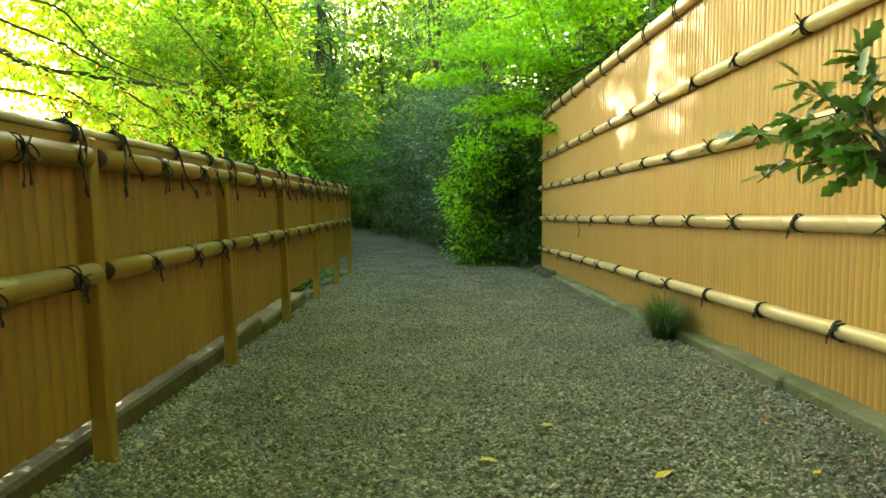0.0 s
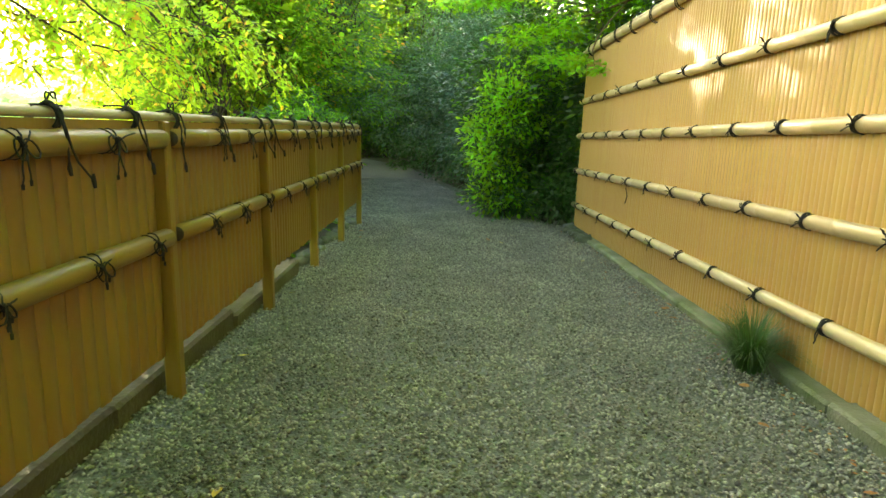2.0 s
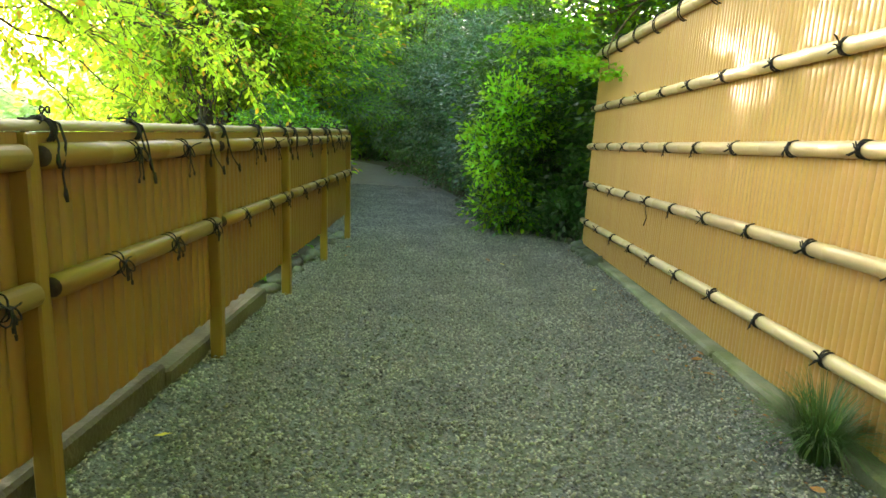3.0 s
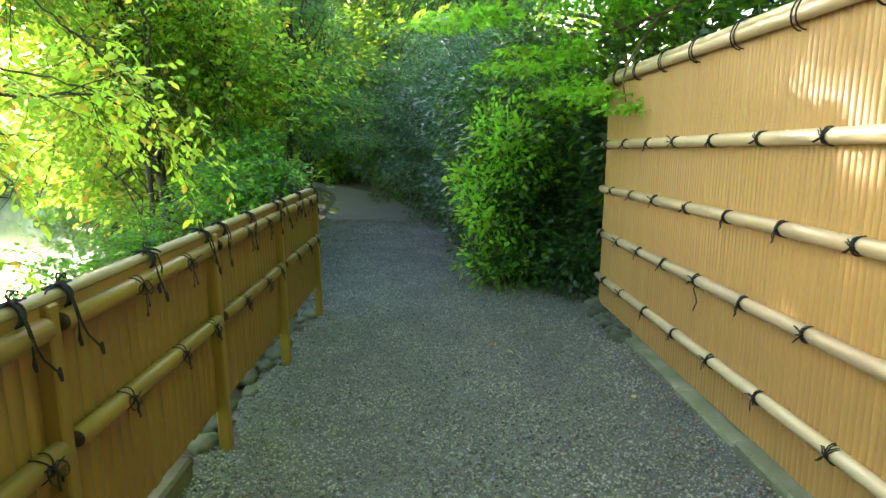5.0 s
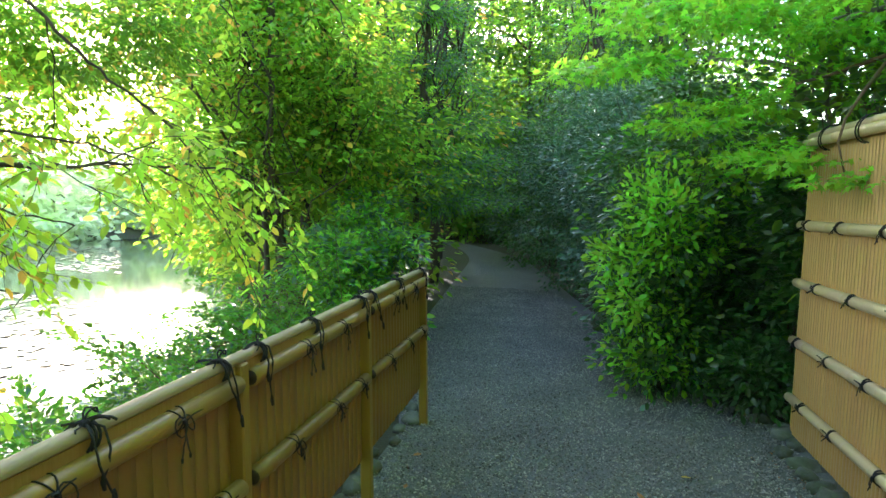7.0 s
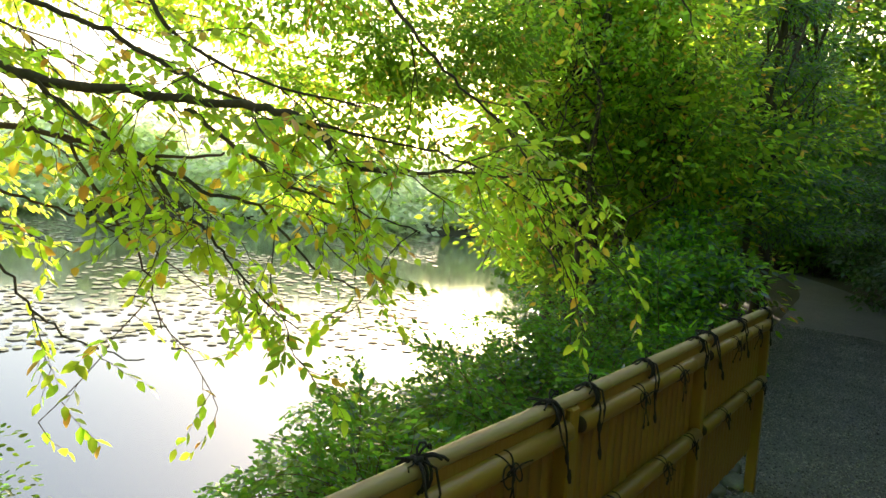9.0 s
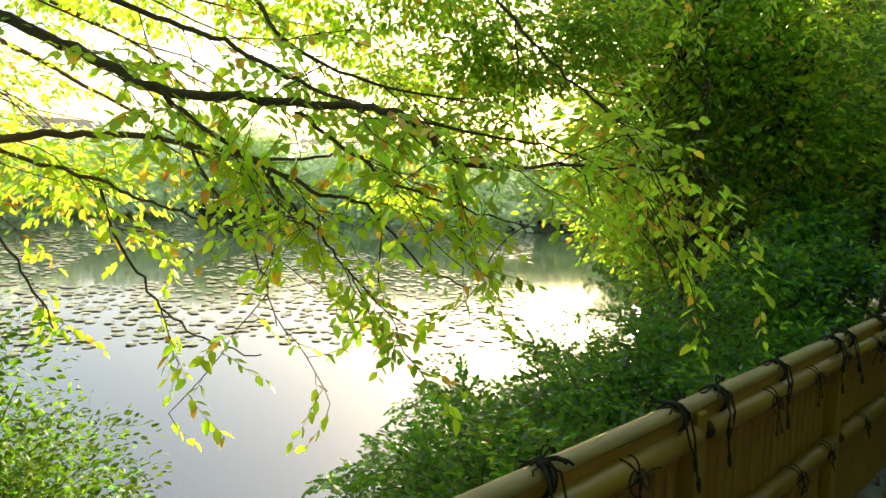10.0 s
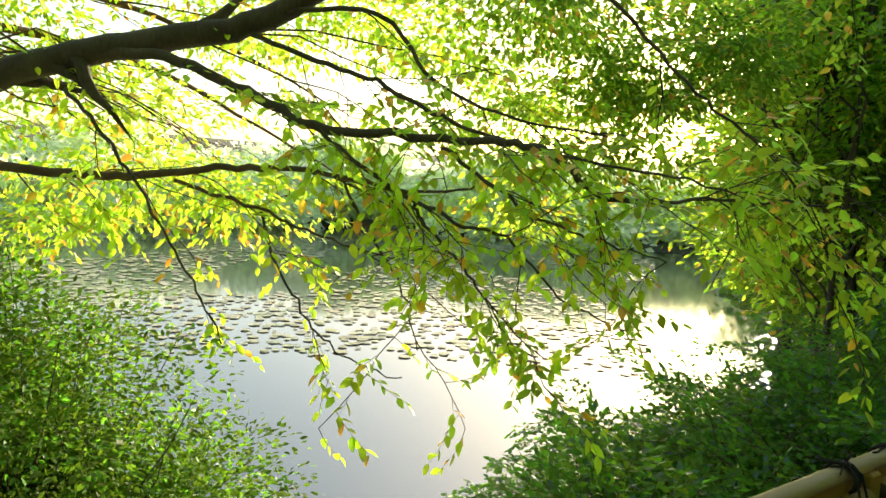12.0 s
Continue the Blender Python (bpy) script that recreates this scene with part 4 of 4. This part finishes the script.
bush("bank_shrub", (-6.5, 2.6, -1.5), [(0, 0, 1.6, 0.9, 0.9, 0.9), (-0.3, -0.4, 2.2, 0.8, 0.8, 0.7), (0.2, 0.6, 1.0, 0.6, 0.6, 0.6)], [LEAF_FRESH, LEAF_CHERRY], 700, 14, 0.22, 0.07, "oval",
     "sunlit yellow-green shrub at the water's edge", 159, shares=[0.5, 0.5], shell=0.8)

# cherry tree whose limbs reach over the water and the fence
cherry = thing("cherry_tree", (-5.0, 2.0, -1.1), "spreading cherry tree with yellow-green leaves over the pond", "tree")
CO = Vector((-5.0, 2.0, -1.1))
q = np.random.default_rng(31)
g = Geo()
trunk = [Vector((0, 0, -0.3)), Vector((-0.1, 0.15, 1.2)), Vector((-0.05, 0.4, 2.6)), Vector((0.1, 0.75, 3.5)), Vector((0.0, 0.9, 4.8)), Vector((-0.3, 0.8, 6.5))]
g.tube(trunk, [0.2, 0.17, 0.15, 0.13, 0.1, 0.05], 10)
part("trunk", g.mesh("trunk", BARK), cherry)
lp, lw = [], []


def smooth_line(pts, n):
    pts = [Vector(p) for p in pts]
    out = []
    for i in range(len(pts) - 1):
        p0, p1, p2, p3 = pts[max(i - 1, 0)], pts[i], pts[i + 1], pts[min(i + 2, len(pts) - 1)]
        for k in range(n):
            t = k / n
            out.append(0.5 * ((2 * p1) + (p2 - p0) * t + (2 * p0 - 5 * p1 + 4 * p2 - p3) * t * t + (3 * p1 - p0 - 3 * p2 + p3) * t ** 3))
    return out + [pts[-1]]


def leafy_twig(g, q, start, way, length, r, sag=0.04, gap=0.035):
    pts = wander(q, start, way, length, 7, 0.12, sag)
    g.tube(pts, taper(r, r * 0.3, 8), 4, False)
    n = max(3, int(length / gap))
    for i in range(n):
        t = (i + q.random()) / n
        if t < 0.12:
            continue
        j = min(int(t * 7), 6)
        p = pts[j].lerp(pts[j + 1], t * 7 - j)
        d = (pts[j + 1] - pts[j]).normalized()
        s = Vector((-d.y, d.x, 0)).normalized() * (1 if i % 2 else -1)
        lp.append(p)
        lw.append(d * 0.5 + s * q.uniform(0.2, 0.9) + Vector((0, 0, -q.uniform(0.0, 0.5))))


def limb(pts, r0, r1, bark, dense, first=2):
    line = smooth_line([Vector(p) - CO for p in pts], 6)
    line = [p + Vector(q.normal(0, 0.006, 3)) for p in line]
    g = Geo()
    g.tube(line, taper(r0, r1, len(line)), 8)
    for i in range(first, len(line)):
        d = (line[i] - line[i - 1]).normalized()
        if q.random() > 0.34 * dense:
            continue
        w = d * q.uniform(0.5, 1.1) + Vector((q.normal(0, 0.5), q.normal(0, 0.5), q.normal(-0.12, 0.25)))
        sub = wander(q, line[i], w, q.uniform(0.2, 0.7), 6, 0.14, 0.05)
        g.tube(sub, taper(max(r1, 0.003), 0.002, 7), 5, False)
        for k in range(1, 7):
            w2 = (sub[k] - sub[k - 1]).normalized() * 0.6 + Vector((q.normal(0, 0.6), q.normal(0, 0.6), q.normal(-0.1, 0.25)))
            leafy_twig(g, q, sub[k], w2, q.uniform(0.12, 0.34), 0.002, gap=0.032)
    part("limb", g.mesh("limb", bark), cherry)


limb([(-5.05, 2.42, 1.60), (-5.18, 3.73, 2.06), (-4.76, 4.16, 2.24), (-4.40, 4.49, 2.35), (-4.12, 4.83, 2.43), (-3.84, 5.15, 2.51), (-3.61, 5.42, 2.68), (-3.34, 5.79, 2.98)], 0.085, 0.05, BARK, 0.4)
limb([(-4.38, 4.49, 2.33), (-4.04, 4.81, 2.33), (-3.67, 5.11, 2.16), (-3.36, 5.34, 2.01), (-3.01, 5.65, 1.98), (-2.70, 5.93, 1.97), (-2.54, 6.08, 1.92), (-2.43, 6.18, 1.79), (-2.29, 6.35, 1.75), (-2.12, 6.65, 1.78), (-1.84, 7.06, 1.78)], 0.03, 0.004, BARK, 1)
limb([(-3.80, 5.17, 2.46), (-3.45, 5.43, 2.31), (-3.21, 5.63, 2.21), (-2.93, 5.82, 2.05), (-2.71, 5.97, 1.98), (-2.38, 6.32, 1.89), (-2.12, 6.65, 1.82), (-1.88, 6.92, 1.65)], 0.014, 0.003, BARK, 1)
limb([(-3.37, 5.33, 2.01), (-3.21, 5.47, 1.86), (-3.01, 5.65, 1.71), (-2.82, 5.83, 1.60), (-2.68, 5.97, 1.56), (-2.49, 6.12, 1.33), (-2.35, 6.29, 1.23)], 0.013, 0.003, BARK, 0.7)
limb([(-5.06, 2.30, 1.30), (-5.33, 3.70, 1.81), (-4.91, 4.03, 1.74), (-4.40, 4.49, 1.72), (-4.13, 4.75, 1.73), (-3.85, 5.02, 1.79), (-3.58, 5.27, 1.81), (-3.35, 5.48, 1.78), (-3.10, 5.70, 1.74), (-2.88, 5.93, 1.77)], 0.035, 0.005, BARK_WARM, 1)
limb([(-4.29, 4.39, 2.14), (-4.10, 4.51, 1.96), (-3.92, 4.66, 1.71), (-3.77, 4.77, 1.47), (-3.61, 4.89, 1.22), (-3.47, 4.97, 0.99)], 0.011, 0.004, BARK, 0.6)
limb([(-4.00, 4.86, 1.72), (-3.66, 5.19, 1.60), (-3.51, 5.33, 1.53), (-3.31, 5.53, 1.45), (-3.11, 5.72, 1.36)], 0.011, 0.003, BARK_WARM, 0.7)
limb([(-3.66, 5.20, 1.58), (-3.51, 5.26, 1.30), (-3.35, 5.37, 1.06), (-3.20, 5.49, 0.94), (-3.01, 5.67, 0.86)], 0.008, 0.003, BARK, 0.8)
limb([(-2.91, 5.75, 1.94), (-2.73, 5.88, 1.80), (-2.57, 6.03, 1.66), (-2.41, 6.19, 1.59), (-2.20, 6.44, 1.52)], 0.01, 0.003, BARK, 0.8)
limb([(-3.00, 5.67, 1.68), (-2.92, 5.73, 1.56), (-2.80, 5.83, 1.42), (-2.70, 5.92, 1.26), (-2.53, 6.08, 1.05)], 0.009, 0.003, BARK, 0.6)
limb([(-2.58, 6.32, 2.68), (-2.35, 6.53, 2.34), (-2.18, 6.68, 2.13), (-2.00, 6.84, 1.95)], 0.01, 0.004, BARK, 1.2)
limb([(-3.74, 5.25, 2.58), (-3.30, 5.60, 2.55), (-3.05, 5.79, 2.24), (-2.76, 6.00, 2.09), (-2.47, 6.31, 2.02)], 0.014, 0.004, BARK, 1.2)
limb([(-3.34, 5.48, 1.77), (-3.19, 5.59, 1.49), (-3.07, 5.67, 1.30), (-2.96, 5.72, 1.02)], 0.008, 0.003, BARK_WARM, 0.6)
# leafy outer boughs further out over the pond
OUTER = [(-4.7, 8, 2.4, 0.7, 0.7, 0.35), (-4.6, 7.8, 1.6, 0.6, 0.6, 0.3), (-4.2, 7.2, 2, 0.6, 0.6, 0.3), (-6.3, 3.2, 2.35, 0.8, 0.7, 0.4), (-6.6, 2.9, 1.8, 0.7, 0.7, 0.35), (-6.4, 3.9, 2.1, 0.9, 0.8, 0.4), (-6.5, 2.8, 2.8, 0.8, 0.7, 0.4),
         (-6.2, 4.8, 1.75, 1, 0.9, 0.4), (-5.5, 5.6, 1.6, 0.9, 0.8, 0.35), (-6.4, 4, 2.9, 0.9, 0.8, 0.45), (-5.8, 5.3, 3.2, 1, 0.9, 0.5),
         (-5.4, 6.2, 3.1, 1, 0.9, 0.5), (-4.6, 6.9, 2.9, 0.9, 0.8, 0.5), (-6.9, 5.2, 2.3, 1, 0.9, 0.5), (-6, 6, 4, 1, 0.9, 0.4),
         (-6.8, 5, 3.9, 1, 0.9, 0.4), (-7.2, 4, 3.6, 1, 0.9, 0.4), (-6.4, 7, 3.6, 1, 0.9, 0.4), (-5.2, 7.6, 4.1, 1, 0.9, 0.4),
         (-7.5, 6.2, 3.3, 1, 1, 0.4), (-6.6, 3.4, 4.2, 1, 0.9, 0.4), (-5.6, 7.6, 3, 0.9, 0.8, 0.35), (-6.1, 6.9, 3.2, 0.9, 0.8, 0.35),
         (-6.3, 4.4, 1.3, 0.8, 0.7, 0.35), (-6.5, 4.5, 2.6, 0.8, 0.7, 0.35)]
# boughs turned from the sun: a darker leaf mix paints in their shade
SHADE_TONED = [(-4.2, 7.4, 3.2, 0.9, 0.8, 0.5), (-5, 8.7, 3.3, 0.9, 0.8, 0.4), (-5.4, 8.4, 2.6, 0.8, 0.8, 0.3), (-4.4, 8.6, 2.7, 0.8, 0.8, 0.35),
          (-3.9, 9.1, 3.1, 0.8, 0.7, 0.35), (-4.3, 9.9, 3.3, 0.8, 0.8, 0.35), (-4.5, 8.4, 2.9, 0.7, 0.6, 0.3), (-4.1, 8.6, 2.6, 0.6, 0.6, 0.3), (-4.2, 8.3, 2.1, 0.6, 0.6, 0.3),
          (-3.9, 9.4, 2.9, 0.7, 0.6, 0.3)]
pos, way = sprays(q, [(x - CO.x, y - CO.y, z - CO.z, a, b, c) for x, y, z, a, b, c in OUTER], 974, 24, 0.34, 0.16, 0.95, 0.3)
way[:, 2] -= 0.2
lp += [Vector(p) for p in pos]
lw += [Vector(w) for w in way]
g = Geo()
for k in q.choice(len(pos), 44):
    a, b = Vector((-0.1, 0.8, 3.4)), Vector(pos[k])
    g.tube([a.lerp(b, t) + Vector((0, 0, 0.35 * math.sin(t * 3.1))) + Vector(q.normal(0, 0.05, 3)) for t in np.linspace(0.45, 1, 7)], taper(0.008, 0.002, 7), 5)
part("twig", g.mesh("twig", BARK_WARM), cherry)
pos, way = sprays(q, [(x - CO.x, y - CO.y, z - CO.z, a, b, c) for x, y, z, a, b, c in SHADE_TONED], 633, 24, 0.34, 0.16, 0.95, 0.3)
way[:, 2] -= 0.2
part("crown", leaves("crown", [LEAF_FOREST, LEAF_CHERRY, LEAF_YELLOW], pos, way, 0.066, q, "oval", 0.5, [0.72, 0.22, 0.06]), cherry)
# higher limbs over the fence and out over the pond
limb([(-5.10, 2.68, 3.00), (-4.40, 3.65, 3.70), (-3.40, 4.87, 3.90), (-2.60, 6.08, 3.60), (-2.10, 7.30, 3.00)], 0.05, 0.006, BARK, 1.3)
limb([(-5.00, 2.80, 3.40), (-4.20, 4.62, 4.40), (-3.40, 6.57, 4.60), (-2.60, 8.27, 4.00), (-2.20, 9.49, 3.20)], 0.055, 0.006, BARK, 1.5)
limb([(-5.20, 2.80, 3.60), (-5.60, 4.38, 4.60), (-5.80, 6.08, 4.90), (-5.60, 8.03, 4.40)], 0.05, 0.006, BARK, 1.3)
limb([(-5.20, 2.44, 2.20), (-6.20, 3.65, 2.70), (-7.00, 5.11, 2.70), (-7.60, 6.57, 2.20), (-8.00, 7.79, 1.70)], 0.05, 0.006, BARK_WARM, 1.4)
limb([(-5.20, 2.44, 1.80), (-6.40, 2.92, 2.10), (-7.60, 3.65, 2.00), (-8.60, 4.38, 1.50)], 0.045, 0.006, BARK_WARM, 1.4)
limb([(-5.10, 2.68, 2.60), (-5.90, 4.14, 3.00), (-6.40, 5.60, 2.90), (-6.60, 7.06, 2.40)], 0.04, 0.006, BARK_WARM, 1.4)
limb([(-5.00, 2.44, 3.40), (-3.80, 2.19, 4.30), (-2.80, 2.44, 4.40), (-2.00, 3.17, 4.00)], 0.045, 0.006, BARK, 1.2)
part("crown", leaves("crown", [LEAF_CHERRY, LEAF_YELLOW], lp, lw, 0.066, q, "oval", 0.5, [0.9, 0.1]), cherry)

# young broadleaf trees behind the low fence
YOUNG = [LEAF_CHERRY, LEAF_FOREST, LEAF_YELLOW]
for k, (x, y, h) in enumerate(((-3.2, 10.6, 3.9), (-3.9, 9.9, 5.2))):
    tree("young_tree", (x, y, land_z(x, along(y))), h, (0.3, -0.3), [(q.uniform(-0.4, 0.4), q.uniform(-0.4, 0.4), h * f, 1.3, 1.3, 0.45) for f in (0.6, 0.7, 0.8, 0.92, 1.02)],
         YOUNG, 430, 18, 0.34, 0.084, "oval", "slender tree with light green and yellow leaves on the bank", 290 + k, r=0.05, group="young trees behind the fence", shares=[0.4, 0.55, 0.05], limbs=24, flat=0.2, shell=0.95)

# ---- far shore, lily pads ----
q = np.random.default_rng(55)
for k in range(44):
    a = radians(14 + 2.7 * k)
    d = q.uniform(40.5, 50)
    x, y = -0.6 - math.sin(a) * d, 4.3 + math.cos(a) * d
    if x > -14:
        continue
    h = q.uniform(3.0, 5.5)
    tree("shore_tree", (x, station(y), max(land_z(x, y), WATER_Z)), h, (0, 0), [(q.uniform(-1, 1), q.uniform(-1, 1), h * f, 3.4, 3.4, h * 0.2) for f in (0.04, 0.16, 0.3, 0.55, 0.8)], LEAF_HAZED, 620, 8, 0.9, 0.55, "broad",
         "tree on the far shore of the pond, haze put into its pale leaves", 300 + k, r=0.2, group="trees on the far shore", limbs=6)
v, f = [], []
for k in range(9000):
    d, a = 11.5 + 24 * q.random() ** 0.8, radians(q.uniform(38, 118))
    x, y = -0.6 - math.sin(a) * d, 4.3 + math.cos(a) * d
    if noise.noise(Vector((x * 0.16, y * 0.16, 4))) < -0.12 or x > -7 or land_z(x, y) > WATER_Z - 0.02:
        continue
    r, b = q.uniform(0.05, 0.13), len(v)
    t = q.uniform(0, 6.3)
    v += [(x + r * math.cos(t + c), y + r * math.sin(t + c), WATER_Z + 0.012 + 0.015 * q.random()) for c in np.linspace(0.25, 6.0, 8)]
    f.append(tuple(range(b, b + 8)))
me = bpy.data.meshes.new("lily_pads")
me.from_pydata(v, [], f)
me.materials.append(LILY)
tagged(new("lily_pads", me), "green and brown lily pads floating on the pond", "lily pads", kind="stuff")

# ---- glossy-leaved young oak by the tall fence ----
q = np.random.default_rng(14)
oak = thing("young_oak", (1.42, along(1.75), 0.05), "small glossy-leaved evergreen oak growing against the tall fence", "tree")
OO = Vector((1.42, 1.75, 0.05))
g = Geo()
main = [(1.42, 1.75, -0.05), (1.38, 1.85, 0.4), (1.3, 1.98, 0.75), (1.22, 2.1, 0.98)]
main = [Vector((x - OO.x, 1.216 * (y - OO.y), z - OO.z)) for x, y, z in main]
g.tube(main, taper(0.016, 0.01, 4), 7)
part("trunk", g.mesh("trunk", BARK), oak)
lp, lw = [], []
g = Geo()
for tip in ((1.0, 2.5, 1.12), (1.1, 2.5, 0.96), (1.12, 2.4, 1.3), (1.25, 2.3, 1.4), (1.05, 2.3, 1.15), (1.18, 2.2, 1.25), (1.25, 2.05, 1.1), (1.1, 2.1, 0.95), (1.3, 1.95, 1.3), (1.2, 2.35, 1.05)):
    a, b = main[-1], Vector((tip[0] - OO.x, 1.216 * (tip[1] - OO.y), tip[2] - OO.z))
    pts = [a.lerp(b, t) + Vector(q.normal(0, 0.012, 3)) + Vector((0, 0, 0.05 * math.sin(t * 3.1))) for t in np.linspace(0, 1, 6)]
    part("twig", Geo().tube(pts, taper(0.006, 0.002, 6), 5).mesh("twig", BARK), oak)
    for k in range(20):
        t = q.uniform(0.25, 1.0)
        j = min(int(t * 5), 4)
        lp.append(pts[j].lerp(pts[j + 1], t * 5 - j) + Vector(q.normal(0, 0.01, 3)))
        lw.append((b - a).normalized() * 0.6 + Vector((q.normal(0, 0.7), q.normal(0, 0.7), q.normal(-0.35, 0.4))))
part("crown", leaves("crown", LEAF_GLOSSY, lp, lw, 0.1, q, "holly", 0.5), oak)

# ---- grass tuft, fallen leaves, weeds ----
q = np.random.default_rng(15)
n = 800
a, ln = q.uniform(0, 6.28, n), q.uniform(0.18, 0.34, n)
v, f = [], []
for k in range(n):
    d = Vector((math.cos(a[k]), math.sin(a[k]), 0))
    s = Vector((-d.y, d.x, 0)) * 0.0022
    o = d * q.uniform(0, 0.05)
    out = q.uniform(0.2, 0.95)
    base = len(v)
    for i in range(5):
        t = i / 4
        p = o + d * (ln[k] * out * t * (0.5 + 0.5 * t)) + Vector((0, 0, ln[k] * (t * 1.25 - (0.25 + 0.75 * out) * t * t)))
        w = 1 - 0.85 * t
        v += [tuple(p + s * w), tuple(p - s * w)]
    f += [(base + 2 * i, base + 2 * i + 1, base + 2 * i + 3, base + 2 * i + 2) for i in range(4)]
me = bpy.data.meshes.new("grass_tuft")
me.from_pydata(v, [], f)
me.materials.append(GRASS)
tuft = tagged(new("grass_tuft", me), "dark green grass tuft at the foot of the tall fence", "grass")
tuft.scale = (1.35, 1.35, 1.3)
tuft.location = (1.37, 3.99, ground_z(1.3, 3.99) - 0.01)


def fallen_mesh(seed, mat):
    r = np.random.default_rng(seed)
    g = Geo()
    g.v = [Vector((x - 0.5, y, 0.12 * x * x + 0.25 * abs(y) + r.uniform(0, 0.08))) for x, y, z in OVAL]
    g.f = list(OVAL_F)
    return g.mesh("fallen_leaf", mat)


SPOTS = [(-0.80, 2.77), (-1.09, 3.73), (0.28, 2.45), (0.55, 2.07), (1.02, 2.07), (0.03, 2.17), (-1.16, 4.78), (0.63, 7.39), (0.45, 6.94), (1.13, 6.18)]
BROWN = [(1.39, 4.9), (1.33, 4.8), (1.22, 3.65), (1.25, 5.16), (0.32, 7.09), (1.3, 4.6), (1.35, 5.0), (1.1, 3.3), (1.2, 2.9), (0.95, 2.6), (1.15, 2.5), (-1.05, 6.9), (-1.1, 7.3)]
for spots, mat, label in ((SPOTS, FALLEN, "single fallen yellow leaf on the gravel"), (BROWN, FALLEN_BROWN, "single fallen orange-brown leaf on the gravel")):
    kinds = [fallen_mesh(s, mat) for s in range(3)]
    for x, y in spots:
        y = along(y)
        ob = tagged(new("fallen_leaf", kinds[q.integers(3)]), label, "leaf", "fallen leaves on the path")
        s = q.uniform(0.05, 0.075)
        ob.location, ob.rotation_euler, ob.scale = (x, y, ground_z(x, y) + 0.008), (q.normal(0, 0.15), q.normal(0, 0.15), q.uniform(0, 6.28)), (s, s, s)

# litter of small brown leaves along the kerb
q = np.random.default_rng(19)
n = 420
yy = q.uniform(0.7, 9.0, n)
xx = 1.42 - np.abs(q.normal(0, 0.16, n))
pos = np.stack([xx, yy, np.array([ground_z(0, t) for t in yy]) + 0.012], 1)
way = np.stack([q.normal(0, 1, n), q.normal(0, 1, n), q.normal(0, 0.12, n)], 1)
tagged(new("leaf_litter", leaves("leaf_litter", FALLEN_BROWN, pos, way, 0.022, q, "broad", 0.2)), "small brown dry leaves gathered along the kerb", "leaf litter", kind="stuff")

# ---- loose gravel chips on the near part of the path ----
q = np.random.default_rng(16)
n = 170000
y = -0.2 + 16.5 * q.random(n) ** 1.6
x = np.array([path_left(t) - 0.08 + (path_right(t) - path_left(t) + 0.08) * k for t, k in zip(y, q.random(n))])
z = np.array([ground_z(0, t) for t in y])
OCT = np.array([(1, 0, 0), (-0.9, 0.1, 0.1), (0.1, 1, -0.1), (0, -0.95, 0.1), (0.15, 0.1, 0.9), (0, 0, -1)])
FAC = np.array([(0, 2, 4), (2, 1, 4), (1, 3, 4), (3, 0, 4), (2, 0, 5), (1, 2, 5), (3, 1, 5), (0, 3, 5)])
s = q.uniform(0.0055, 0.0105, n) * (1 + 0.6 * (q.random(n) > 0.95))
turn = q.uniform(0, 6.28, n)
c = OCT[None] * (1 + q.uniform(-0.25, 0.25, (n, 6, 1))) * np.stack([s, s * q.uniform(0.6, 1, n), s * q.uniform(0.45, 0.8, n)], 1)[:, None]
rx = c[..., 0] * np.cos(turn)[:, None] - c[..., 1] * np.sin(turn)[:, None]
ry = c[..., 0] * np.sin(turn)[:, None] + c[..., 1] * np.cos(turn)[:, None]
rz = c[..., 2] + rx * q.uniform(-0.5, 0.5, (n, 1))
co = np.stack([rx + x[:, None], ry + y[:, None], rz + (z + s * q.uniform(0.1, 0.9, n))[:, None]], 2)
me = bpy.data.meshes.new("gravel_chips")
me.vertices.add(n * 6)
me.vertices.foreach_set("co", co.reshape(-1).astype(np.float32))
me.loops.add(n * 24)
me.loops.foreach_set("vertex_index", (FAC.reshape(-1)[None] + (np.arange(n) * 6)[:, None]).reshape(-1).astype(np.int32))
me.polygons.add(n * 8)
me.polygons.foreach_set("loop_start", (np.arange(n * 8) * 3).astype(np.int32))
me.polygons.foreach_set("loop_total", np.full(n * 8, 3, np.int32))
me.materials.append(STONE_CHIP)
me.update(calc_edges=True)
tagged(new("gravel_chips", me), "loose grey gravel chips strewn over the path", "gravel", kind="stuff")

# ---- split bamboo of the tall fence ----
rng = np.random.default_rng(3)
count = int((WALL_Y1 - WALL_Y0) / PITCH)
for k in range(count):
    y = WALL_Y1 - PITCH * (k + 0.5)
    part("bamboo_strip", strip_meshes[rng.integers(5)], wall, m=pose(rng.uniform(-0.002, 0.002), y - 3.0, WALL_FOOT + wall_drop(y), 0, 0, rng.uniform(-2, 2)))
